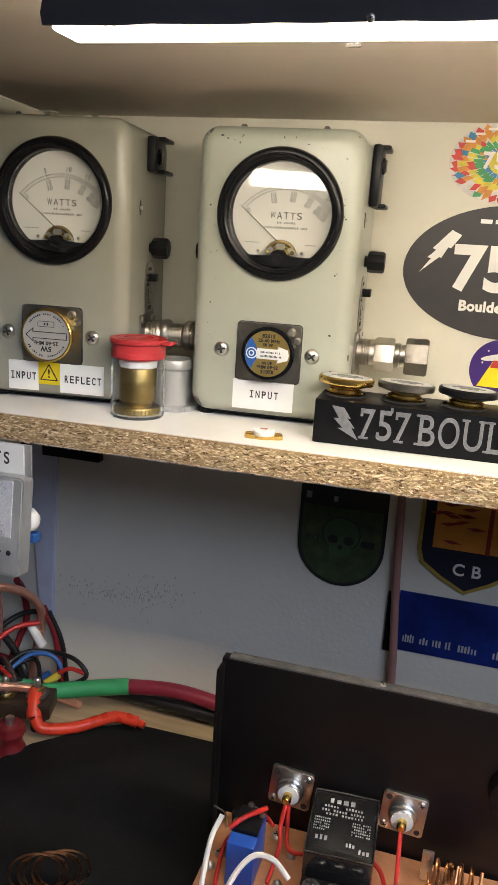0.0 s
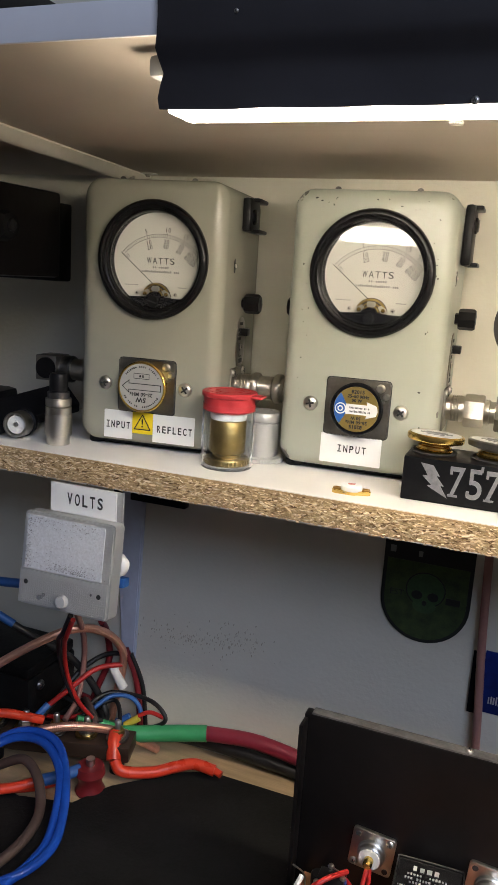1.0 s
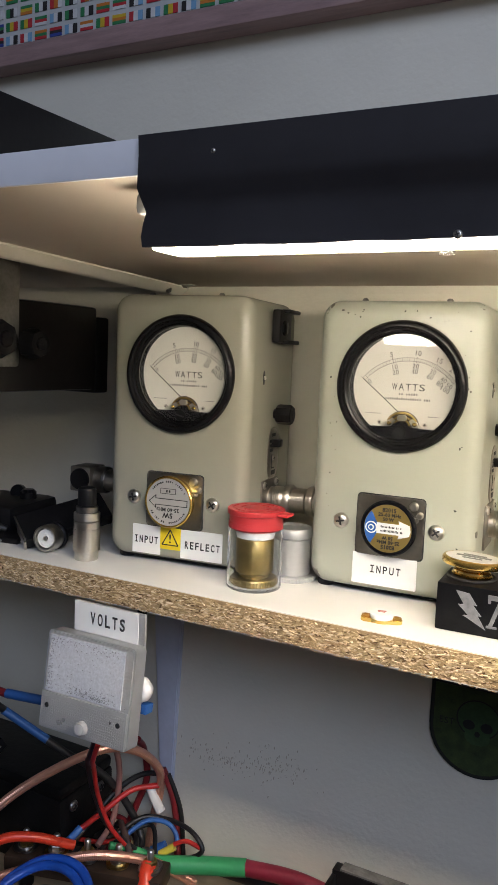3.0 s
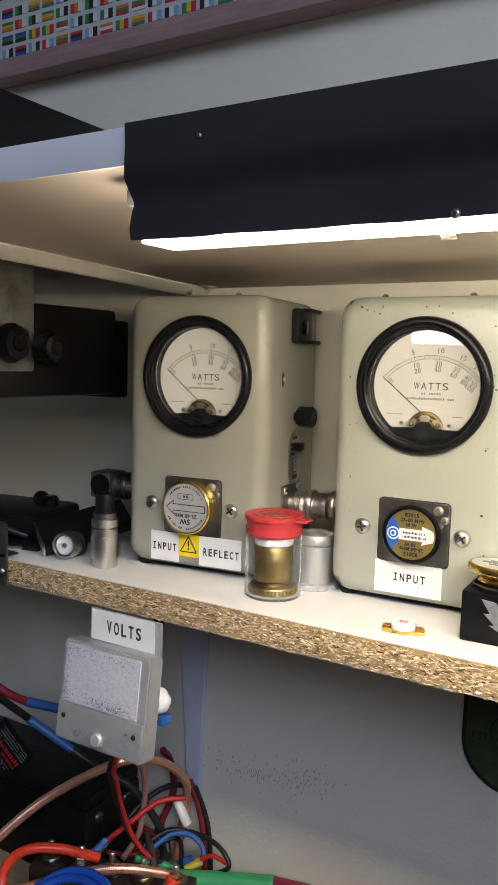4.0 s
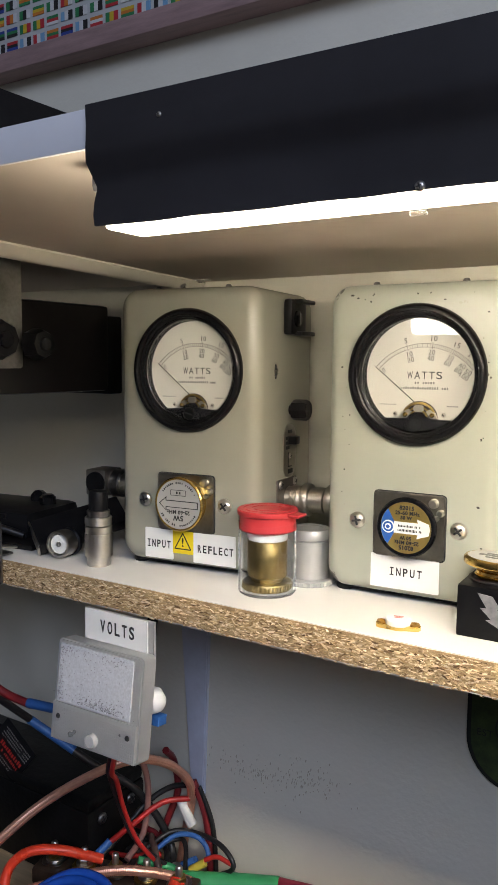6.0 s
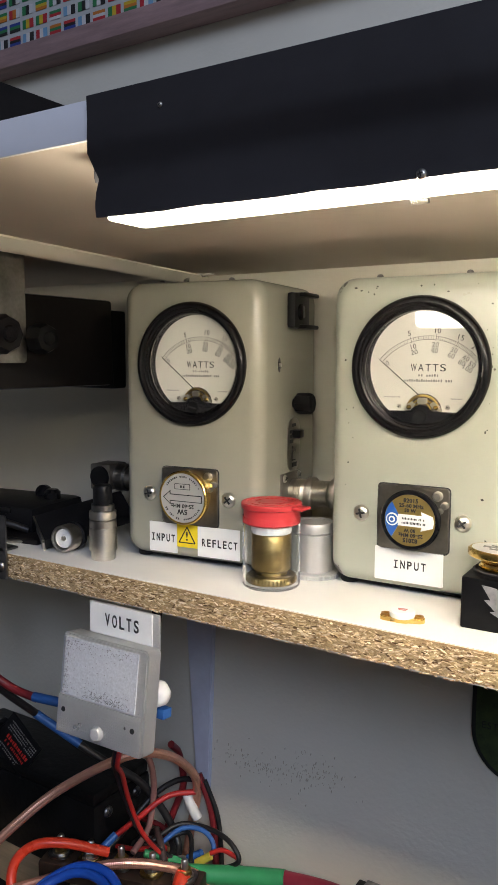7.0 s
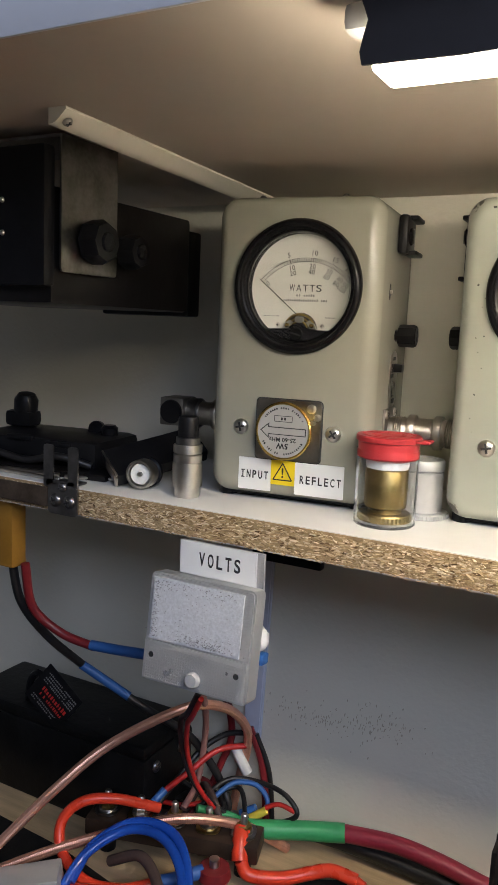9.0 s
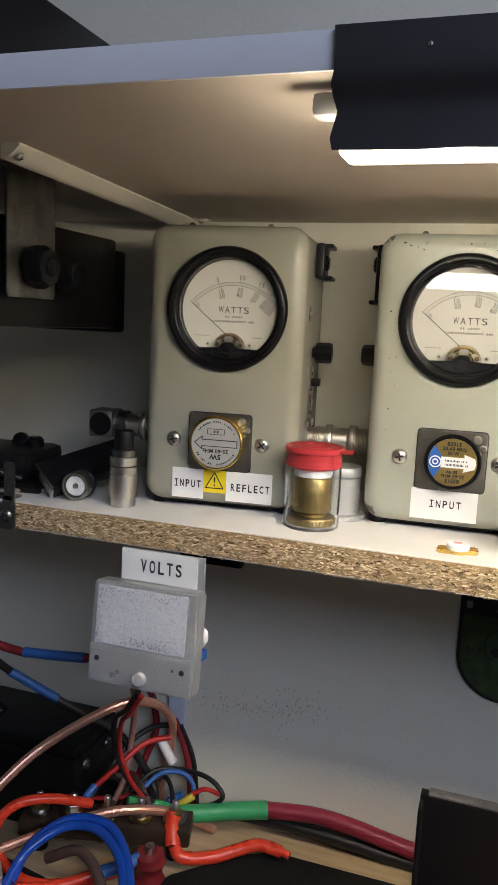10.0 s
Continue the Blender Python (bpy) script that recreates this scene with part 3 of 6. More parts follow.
def gauge(parent, cx, cz, lean, turn):
    """A round panel meter: bezel, sunk dial, printed scale, movement, mask and glass."""
    D = 0.0066
    m = Matrix.Translation((cx, D, cz))
    g = axis((cx, 0, cz), FWD)
    R = 0.0294
    bez = part("bezel", lathe([(0.0366, -0.0002), (0.0369, 0.0012), (0.0365, 0.0028), (0.0355, 0.0041), (0.0344, 0.0047), (0.0334, 0.0046), (0.0327, 0.0038), (0.0322, 0.0022), (0.0313, 0.0018), (0.0308, 0.0004), (0.0303, 0.0002), (R + 0.0003, -0.0014), (R, -0.0068)], 96, g), BAKE, parent, "black bakelite bezel ring")
    part("dial", lathe([(0, -0.0066), (R + 0.001, -0.0066), (R + 0.001, -0.0080), (0, -0.0080)], 64, g), DIAL, bez, "ivory dial card")
    # lower mask with its bump for the zero screw
    ch = -0.785 * R
    a0 = math.degrees(math.asin(0.785))
    rim = oval(R * 0.999, R * 0.999, 28, 180 + a0, 360 - a0)
    bump = [(0.0058 * math.cos(radians(a)), ch - 0.0024 + 0.0058 * math.sin(radians(a))) for a in range(26, 155, 8)]
    part("dial_mask", slab(rim + bump, -0.0046, -0.0001, m, bev=0.0003), BAKE, bez, "black lower mask")
    sm = Vector((cx, D - 0.0046, cz + ch - 0.0026))
    zs = part("zero_screw", lathe([(0.0037, 0), (0.0037, 0.0010), (0.0031, 0.0016), (0, 0.0017)], 24, axis(sm, FWD)), BLKPL, bez)
    part("slot", box((0, 0, 0), (0.0058, 0.0006, 0.0009), 0, None, Matrix.Translation((sm.x, sm.y - 0.0016, sm.z)) @ pose(0, 0, 0, 0, 14, 0)), INK, zs)
    # movement in its cut-out
    part("movement_window", slab(shift(oval(0.0098, 0.0094, 24, 0, 180), 0.0006, ch), -0.0004, 0.0006, m), BROWNW, bez, "dark movement cut-out")
    mc = Matrix.Translation((cx + 0.0006, D, cz + ch))
    cm = bmesh.new()
    for r, y, t in ((0.0086, -0.0012, 0.0007), (0.0064, -0.0016, 0.0005), (0.0046, -0.0020, 0.0005)):
        wire([mc @ Vector((r * math.cos(radians(a)), y, 0.0004 + r * 0.93 * math.sin(radians(a)))) for a in range(12, 169, 12)], t, 8, 3, cm)
    part("movement_coil", cm, BRASS, bez, "brass movement springs")
    fr = slab(shift(rounded(0.0052, 0.0034, 0.0012, 3), 0, 0.0056), -0.0030, -0.0014, mc, bev=0.0003)
    slab([(-0.0100, 0.0004), (-0.0064, 0.0006), (-0.0040, 0.0040), (-0.0058, 0.0052), (-0.0088, 0.0034)], -0.0024, -0.0008, mc, fr)
    slab([(0.0100, 0.0004), (0.0064, 0.0006), (0.0040, 0.0040), (0.0058, 0.0052), (0.0088, 0.0034)], -0.0024, -0.0008, mc, fr)
    part("movement_frame", fr, NICKEL, bez, "bright movement bridge")
    for sx in (-0.0070, 0.0074):
        part("movement_nut", lathe([(0, 0), (0.0013, 0), (0.0013, 0.0010), (0.0007, 0.0016), (0, 0.0016)], 10, mc @ axis((sx, -0.0022, 0.0022), FWD)), GOLD, bez)
    for sx in (-0.0128, 0.0132):
        screw_head((cx + sx, D - 0.0001, cz + ch + 0.0024), 0.0013, bez, NICKEL, "dial_screw")
    # printed scale about the pointer's pivot
    px, pz, r0, r1 = 0.0025, -0.0180, 0.0324, 0.0343
    pr = bmesh.new()

    def at(r, a):
        return (px + r * math.sin(radians(a)), pz + r * math.cos(radians(a)))

    y0, y1 = -0.00025, -0.00005
    for r in (r0, r1):
        for k in range(30):
            a, b = -50.5 + 100.5 * k / 30, -50.5 + 100.5 * (k + 1) / 30
            slab([at(r, a), at(r + 0.00017, a), at(r + 0.00017, b), at(r, b)], y0, y1, m, pr)
    for k in range(51):
        a = scale_angle(k / 2)
        big = k % 10 == 0
        ra = r1 + (0.0010 if big else 0.0)
        t = 0.20 if not big else 0.34
        slab([at(r0 - (0.0006 if big else 0), a - t / 2), at(ra, a - t / 2), at(ra, a + t / 2), at(r0 - (0.0006 if big else 0), a + t / 2)], y0, y1, m, pr)
    for v in (5, 10, 15, 20):
        x, z = at(r1 + 0.0028, scale_angle(v))
        lettering(str(v), 0.0040, m @ pose(x, -0.0001, z, 0, scale_angle(v) * 0.6, 0), 0.0001, 0, pr)
    for v, s1, s2 in ((0, "0", ""), (5, "10", "20"), (10, "20", "40"), (15, "30", "60"), (20, "40", "80"), (24.6, "50", "100")):
        a = scale_angle(v) + (2.5 if v == 0 else 0)
        for s, rr in ((s1, r0 - 0.0025), (s2, r0 - 0.0056)):
            if s:
                x, z = at(rr, a)
                lettering(s, 0.0037, m @ pose(x, -0.0001, z, 0, a * 0.6, 0), 0.0001, 0, pr)
    for k, c in enumerate("WATTS"):
        x = 0.0026 + (k - 2) * 0.0039
        glyph(c, x - 0.0015, x + 0.0015, -0.0020, 0.0018, m @ pose(0, -0.0001, 0), 0.0001, 0, pr)
    part("scale_print", pr, INK, bez, "printed watts scale")
    br = dashes(0.0028, -0.0041, 0.0112, 0.0013, 8, m, 3)
    dashes(0.0026, -0.0068, 0.0260, 0.0015, 20, m, 4, -0.0002, br)
    dashes(-0.0168, -0.0158, 0.0090, 0.0007, 14, m, 5, -0.0002, br)
    dashes(0.0178, -0.0160, 0.0060, 0.0007, 8, m, 6, -0.0002, br)
    part("small_print", br, GREYINK, bez)
    p0, p1 = at(0.0030, -50.2), at(r1 - 0.0004, -50.2)
    part("pointer", rod((cx + p0[0], D - 0.0012, cz + p0[1]), (cx + p1[0], D - 0.0012, cz + p1[1]), 0.00024, 6), INK, bez, "thin black pointer")
    gl = part("glass", lathe([(0, -0.0014), (R - 0.0001, -0.0014), (R - 0.0001, -0.0006), (0, -0.0006)], 64, g @ pose(0, 0, 0, -lean, turn, 0)), GLASS, bez, "clear glass pane")
    gl.visible_shadow = False
    return bez


def corner_chips(parent, spots):
    r = random.Random(12)
    for x, z, rx, rz, y in spots:
        pts = [(x + rx * r.uniform(0.5, 1.15) * math.cos(2 * math.pi * k / 11), z + rz * r.uniform(0.5, 1.15) * math.sin(2 * math.pi * k / 11)) for k in range(11)]
        part("paint_chip", slab(pts, y - 0.00012, y + 0.0006), CHIPM, parent, "chipped paint")


def strap_clip(parent, side, w, tall):
    s = side
    x = s * w / 2
    c = part("strap_clip", box((x + s * 0.0030, 0.0465, 0.1545 - (tall - 0.024) / 2), (0.006, 0.024, tall), 0.0024), BLKPL, parent, "black plastic strap clip")
    for z in (0.1652, 0.1545 - (tall - 0.024) / 2 - tall / 2 + 0.0012):
        part("clip_lip", box((x + s * 0.0060, 0.0525, z), (0.008, 0.022, 0.0026), 0.001), BLKPL, c)
    hd = part("clip_stud", lathe([(0.0048, 0), (0.0048, 0.0014), (0.0036, 0.0022), (0, 0.0024)], 24, axis((x + s * 0.0058, 0.0425, 0.1545), (s, 0, 0))), BAKE, c)
    part("slot", box((x + s * 0.0082, 0.0425, 0.1545), (0.0006, 0.0012, 0.0070), 0), GREYINK, hd)


def side_knob(parent, side, w):
    s = side
    x = s * w / 2
    k = part("side_knob", lathe([(0.0035, 0), (0.0035, 0.002), (0.0062, 0.0022), (0.0066, 0.004), (0.0066, 0.011), (0.0058, 0.0125), (0, 0.0125)], 8, axis((x, 0.048, 0.0985), (s, 0, 0))), BLKPL, parent, "black fluted binding knob")
    part("knob_slot", box((x + s * 0.0124, 0.048, 0.0985), (0.0008, 0.0012, 0.006), 0), INK, k)


def connector(parent, side, w, z=0.043, length=0.040, y=0.044):
    """A threaded coax connector out of the side of the body."""
    s = side
    x = s * w / 2
    prof = [(0, 0), (0.0078, 0), (0.0078, 0.004)]
    for k in range(5):
        prof += [(0.0078, 0.004 + k * 0.0012), (0.0086, 0.0046 + k * 0.0012)]
    prof += [(0.0078, 0.0105), (0.0078, 0.012), (0.0098, 0.0122), (0.0102, 0.013), (0.0102, length * 0.62), (0.0098, length * 0.64), (0.0078, length * 0.65), (0.0078, length), (0, length)]
    if length < 0.02:
        prof = prof[:13] + [(0.0078, length), (0, length)]
    return part("connector", lathe(prof, 28, axis((x, y, z), (s, 0, 0))), KNURL, parent, "knurled nickel coax connector")


def element(parent, u, z, style):
    """A round plug-in element with a printed face."""
    g = axis((u, -0.0014, z), FWD)
    if style == "arrow":
        e = part("plug_element", lathe([(0.0146, 0), (0.0146, 0.0046), (0.0160, 0.0050), (0.0164, 0.0058), (0.0164, 0.0074), (0.0158, 0.0080), (0.0151, 0.0080), (0.0149, 0.0074), (0, 0.0074)], 64, g), GOLD, parent, "round gold-rimmed plug-in element")
        part("face_plate", lathe([(0, 0.0072), (0.0149, 0.0072), (0.0149, 0.0077), (0, 0.0077)], 56, g), SILVERP, e, "silver face plate with an arrow")
        m = Matrix.Translation((u, -0.0014 - 0.0077, z))
        pts = [(-0.0134, 0.0), (-0.0082, 0.0044), (-0.0082, 0.0022), (0.0134, 0.0022), (0.0134, -0.0022), (-0.0082, -0.0022), (-0.0082, -0.0044)]
        part("arrow", slab(pts, -0.0002, 0.0002, m), INK, e)
        ins = [(-0.0125, 0.0), (-0.0087, 0.0033), (-0.0087, 0.0017), (0.0129, 0.0017), (0.0129, -0.0017), (-0.0087, -0.0017), (-0.0087, -0.0033)]
        part("arrow_face", slab(ins, -0.0004, -0.0001, m), SILVERP, e)
        bm = lettering("5W", 0.0044, m @ pose(0, -0.0001, -0.0082, 0, 180, 0), 0.0001, 0.00012)
        lettering("25-60 MHz", 0.0033, m @ pose(0, -0.0001, -0.0047, 0, 180, 0), 0.0001, 0.00008, bm)
        r = random.Random(8)
        for sg in (1, -1):
            for q in range(21):
                a = 30 + 6 * q
                w = r.uniform(0.0004, 0.0009)
                if r.random() < 0.12:
                    continue
                box((0, -0.0001, 0), (w, 0.0003, r.uniform(0.0008, 0.0012)), 0, bm, m @ pose(0.0129 * math.cos(radians(a)), 0, sg * 0.0129 * math.sin(radians(a)), 0, sg * (90 - a), 0))
        for c, s in (((0, 0, 0.0085), (0.0104, 0.0003, 0.0003)), ((0, 0, 0.0053), (0.0104, 0.0003, 0.0003)), ((-0.0052, 0, 0.0069), (0.0003, 0.0003, 0.0032)), ((0.0052, 0, 0.0069), (0.0003, 0.0003, 0.0032)), ((-0.0009, 0, 0.0069), (0.0010, 0.0003, 0.0015)), ((0.0010, 0, 0.0069), (0.0010, 0.0003, 0.0015))):
            box(c, s, 0, bm, m)
        part("print", bm, INK, e, "black printed rating")
    else:
        e = part("plug_element", lathe([(0.0140, 0), (0.0140, 0.0040), (0.0156, 0.0044), (0.0158, 0.0052), (0.0158, 0.0070), (0.0150, 0.0080), (0.0137, 0.0080), (0.0135, 0.0072), (0, 0.0072)], 64, g), BAKE, parent, "round black plug-in element")
        part("face_plate", lathe([(0, 0.0070), (0.0135, 0.0070), (0.0135, 0.0076), (0, 0.0076)], 56, g), OLIVEG, e, "gold face plate")
        m = Matrix.Translation((u, -0.0014 - 0.0076, z))
        wedge = [(-0.0062, 0.0032), *oval(0.0133, 0.0133, 14, 136, 224), (-0.0062, -0.0032)]
        part("blue_wedge", slab(wedge, -0.0002, 0.0002, m), BLUEP, e)
        part("white_arrow", slab([(-0.0062, 0.0030), (0.0066, 0.0030), (0.0060, 0.0051), (0.0122, 0.0030), (0.0130, 0.0), (0.0122, -0.0030), (0.0060, -0.0051), (0.0066, -0.0030), (-0.0062, -0.0030)], -0.0004, 0.0001, m), LABEL, e)
        for rr, y, mt in ((0.0034, -0.0004, LABEL), (0.0027, -0.0006, BLUEP), (0.0017, -0.0008, LABEL), (0.0010, -0.0010, BLUEP)):
            part("logo_disc", slab(shift(oval(rr, rr, 24), -0.0093, 0), y, 0.0001, m), mt, e)
        bm = dashes(0.0020, 0.0011, 0.0120, 0.0013, 15, m, 21, -0.0005)
        dashes(0.0022, -0.0012, 0.0128, 0.0013, 17, m, 22, -0.0005, bm)
        for sg, turn in ((1, 0), (-1, 180)):
            lettering("82015", 0.0030, m @ pose(0.0005, -0.0002, sg * 0.0104, 0, turn, 0), 0.0001, 0.00012, bm)
            lettering("25-60 MHz", 0.0027, m @ pose(0.0008, -0.0002, sg * 0.0077, 0, turn, 0), 0.0001, 0.00010, bm)
            lettering("50 W", 0.0025, m @ pose(0.0002, -0.0002, sg * 0.0052, 0, turn, 0), 0.0001, 0.00010, bm)
        part("print", bm, INK, e, "black printed rating")
    return e


def wattmeter(m, material, label, style):
    W, H, D = 0.0962, 0.1685 if style == "arrow" else 0.1665, 0.083
    gx, gz = (0.0019, 0.1227) if style == "arrow" else (0.0020, 0.1222)
    t = thing("wattmeter", m, label, "wattmeter", "wattmeters on the shelf")
    body = part("case", meter_body(W, H, D, 0.011, 0.0085, (gx, gz - 0.0035, 0.0345)), material, t)
    body.location.z = 0.0035
    zz = 0.0035
    for sx in (-0.040, 0.040):
        for y in (0.014, 0.062):
            part("foot", lathe([(0, 0), (0.005, 0), (0.0056, 0.001), (0.0056, 0.0042), (0, 0.0042)], 16, pose(sx, y, 0)), BLKPL, t, "black rubber foot")
    part("base_plate", box((0, D / 2 + 0.003, 0.0030), (W - 0.012, D - 0.012, 0.003), 0.0008), BLKPL, t)
    gauge(t, gx, gz, -1.2 if style == "arrow" else 3.0, 0 if style == "arrow" else 3.5)
    plate = part("socket_plate", slab(rounded(0.0385, 0.0345, 0.002, 3), -0.0014, 0.0004, Matrix.Translation((0.0008, 0, 0.0430)), bev=0.0004), PLATEM, t, "satin grey socket plate")
    part("socket_gasket", slab(rounded(0.0397, 0.0357, 0.0025, 3), -0.0004, 0.0004, Matrix.Translation((0.0008, 0, 0.0430))), INK, t)
    for x, z, r in ((0.0135, 0.0132, 0.0026), (0.0172, 0.0085, 0.0020), (0.0150, 0.0055, 0.0015)):
        part("catch", lathe([(r, 0), (r, 0.0018), (r * 0.7, 0.0030), (0, 0.0032)], 16, axis((x + 0.0008, -0.0014, 0.0430 + z), FWD)), NICKEL, plate)
    element(t, 0.0005 if style == "arrow" else 0.0018, 0.0434, style)
    for sx, tu in ((-0.0282, 12), (0.0271, 38)):
        screw_head((sx, 0.0, 0.0430), 0.0045, t, NICKEL, "face_screw", FWD, tu)
    for sx in (-0.024, 0.024):
        part("top_screw", lathe([(0.0019, -0.002), (0.0019, 0.0005), (0.0012, 0.0014), (0, 0.0017)], 16, pose(sx, 0.0095, H + zz)), DARKNI, t)
    for s in (-1, 1):
        strap_clip(t, s, W, 0.022 if style == "arrow" and s == 1 else 0.036)
        side_knob(t, s, W)
        connector(t, s, W, length=0.012 if style == "gold" and s == 1 else 0.026)
    # side details
    h = part("keyhole", slab(shift(oval(0.0015, 0.0045, 14), 0, 0), -0.0003, 0.0003, Matrix.Translation((W / 2, 0.0245, 0.1225)) @ pose(0, 0, 0, 0, 0, 90)), INK, t)
    part("key_stud", lathe([(0, 0), (0.0012, 0), (0.0012, 0.0012), (0, 0.0015)], 12, axis((W / 2, 0.0245, 0.1225), (1, 0, 0))), NICKEL, h)
    part("side_plate", slab(rounded(0.020, 0.034, 0.0095, 6), -0.0006, 0.0006, Matrix.Translation((W / 2, 0.0470, 0.0725)) @ pose(0, 0, 0, 0, 0, 90)), PLATEM, t, "dull metal switch plate")
    part("side_print", bars([(-0.001, 0.0125, 0.006, 0.002), (-0.005, 0.0085, 0.005, 0.002), (-0.005, 0.0055, 0.004, 0.002), (-0.0045, 0.0025, 0.005, 0.002), (-0.0035, -0.005, 0.0006, 0.009), (-0.0010, -0.0095, 0.0055, 0.0006), (0.0, -0.0125, 0.007, 0.0028)], Matrix.Translation((W / 2, 0.0470, 0.0725)) @ pose(0, 0, 0, 0, 0, 90), None, -0.0009), INK, t)
    screw_head((W / 2 + 0.0006, 0.0465, 0.0695), 0.0017, t, NICKEL, "plate_screw", (1, 0, 0))
    part("slide_switch", box((W / 2 + 0.003, 0.047, 0.0795), (0.006, 0.007, 0.005), 0.0008), BLKPL, t, "black slide switch")
    br = part("port_flange", box((W / 2 + 0.0006, 0.042, 0.043), (0.0014, 0.030, 0.026), 0.0004), ELBOW, t, "dull nickel port flange")
    for y, z in ((0.031, 0.053), (0.053, 0.053)):
        screw_head((W / 2 + 0.0012, y, z), 0.0026, br, NICKEL, "flange_screw", (1, 0, 0))
    return t, W, H, zz


def tape(parent, u, z, w, h, material, y=0.0):
    return part("tape_label", slab(rounded(w, h, 0.0004, 2), y - 0.0004, y + 0.0004, Matrix.Translation((u, 0, z))), material, parent)


A_POSE = pose(-0.2596, 0.4538, SHELF_Z, 0, 0, 6.5)
B_POSE = pose(-0.1235, 0.4680, SHELF_Z, 0, 0, 2.5)
meter_a, MW, MH, MZ = wattmeter(A_POSE, GREYA, "grey-green enamelled wattmeter with a round dial and arrow element", "arrow")
meter_b, MW, MH, MZ = wattmeter(B_POSE, GREYB, "scuffed sage-grey enamelled wattmeter with a black and gold element", "gold")

la = tape(meter_a, -0.0186, 0.0160, 0.0200, 0.0186, LABEL)
part("lettering", typed("INPUT", -0.0186, 0.0158, 0.0036, 0.0047, pose(0, -0.0005, 0)), INK, la)
lw = tape(meter_a, -0.0014, 0.0183, 0.0142, 0.0142, YELLOW, -0.0002)
tri = bmesh.new()
for (a, b) in (((0, 0.0056), (-0.0056, -0.0042)), ((0, 0.0056), (0.0056, -0.0042)), ((-0.0056, -0.0042), (0.0056, -0.0042))):
    rod((a[0] - 0.0014, -0.0007, a[1] + 0.0183), (b[0] - 0.0014, -0.0007, b[1] + 0.0183), 0.00035, 6, 0, tri)
lettering("!", 0.0078, pose(-0.0014, -0.0008, 0.0180), 0.0001, 0.0001, tri)
part("warning_triangle", tri, INK, lw)
lr = tape(meter_a, 0.0202, 0.0160, 0.0286, 0.0186, LABEL)
part("lettering", typed("REFLECT", 0.0210, 0.0156, 0.0036, 0.0047, pose(0, -0.0005, 0)), INK, lr)
lb = tape(meter_b, -0.0012, 0.0168, 0.0375, 0.0182, LABEL)
part("lettering", typed("INPUT", -0.0004, 0.0172, 0.0038, 0.0044, pose(0, -0.0005, 0)), INK, lb)
rnd = random.Random(21)
spots = []
for i in range(30):
    e = i % 3
    if e == 0:
        x, z = rnd.uniform(-0.036, 0.040), 0.1730 - 0.0085 - rnd.uniform(0, 0.006)
    elif e == 1:
        x, z = 0.0395 - rnd.uniform(0, 0.004), rnd.uniform(0.03, 0.155)
    else:
        x, z = -0.0395 + rnd.uniform(0, 0.006), rnd.uniform(0.02, 0.15)
    r = rnd.uniform(0.0002, 0.0005) if i % 5 else rnd.uniform(0.0004, 0.0007)
    spots.append((x, z, r * rnd.uniform(0.7, 1.6), r, 0.0))
corner_chips(meter_b, spots)

# adapters
ad = thing("coax_adapter", B_POSE, "nickel right-angle coax adapter on the meter's side", "connector")
ax0 = MW / 2 + 0.0122
part("coupling_ring", lathe([(0, 0), (0.0096, 0), (0.0105, 0.0010), (0.0105, 0.0112), (0.0096, 0.0122), (0, 0.0122)], 6, axis((ax0, 0.044, 0.0425), (1, 0, 0)) @ pose(0, 0, 0, 0, 0, 20)), KNURL, ad, "rough-plated hexagonal coupling")
part("neck", lathe([(0, 0), (0.0074, 0), (0.0078, 0.0010), (0.0078, 0.0030), (0.0070, 0.0036), (0.0070, 0.0080), (0, 0.0080)], 28, axis((ax0 + 0.0122, 0.044, 0.0425), (1, 0, 0))), NICKEL, ad)
part("elbow_block", lathe([(0, 0), (0.0108, 0), (0.0116, 0.0010), (0.0118, 0.0130), (0.0108, 0.0142), (0, 0.0142)], 6, axis((ax0 + 0.0190, 0.044, 0.0425), (1, 0, 0)) @ pose(0, 0, 0, 0, 0, 12)), ELBOW, ad, "six-sided end block")

# ---- things on the lower shelf ----
jar = thing("specimen_vial", pose(-0.1978, 0.4480, SHELF_Z), "clear plastic vial with a red cap holding a brass element", "vial")
o = part("vial_wall", lathe([(0, 0), (0.0155, 0), (0.0163, 0.0008), (0.0163, 0.040), (0.0152, 0.040), (0.0152, 0.0016), (0, 0.0016)], 48), VIAL, jar, "clear plastic wall")
o.visible_shadow = False
cap = part("cap", lathe([(0, 0.0352), (0.0146, 0.0352), (0.0150, 0.0356), (0.0157, 0.0362), (0.0159, 0.0440), (0.0170, 0.0444), (0.0171, 0.0466), (0.0166, 0.0473), (0.0140, 0.0474), (0.0136, 0.0469), (0.0128, 0.0469), (0.0124, 0.0474), (0.0092, 0.0474), (0.0088, 0.0469), (0.0078, 0.0469), (0.0074, 0.0474), (0, 0.0474)], 56), REDCAP, jar, "red polythene snap cap")
part("cap_tab", box((0.0182, -0.001, 0.0455), (0.009, 0.010, 0.0016), 0.0007), REDCAP, cap)
el = part("stored_element", lathe([(0, 0.0022), (0.0136, 0.0022), (0.0138, 0.0030), (0.0138, 0.0056), (0.0132, 0.0064), (0.0090, 0.0066), (0.0090, 0.0085), (0.0108, 0.0095), (0.0112, 0.0105), (0.0112, 0.0290), (0.0106, 0.0298), (0, 0.0298)], 48), OLDBR, jar, "tarnished brass element")
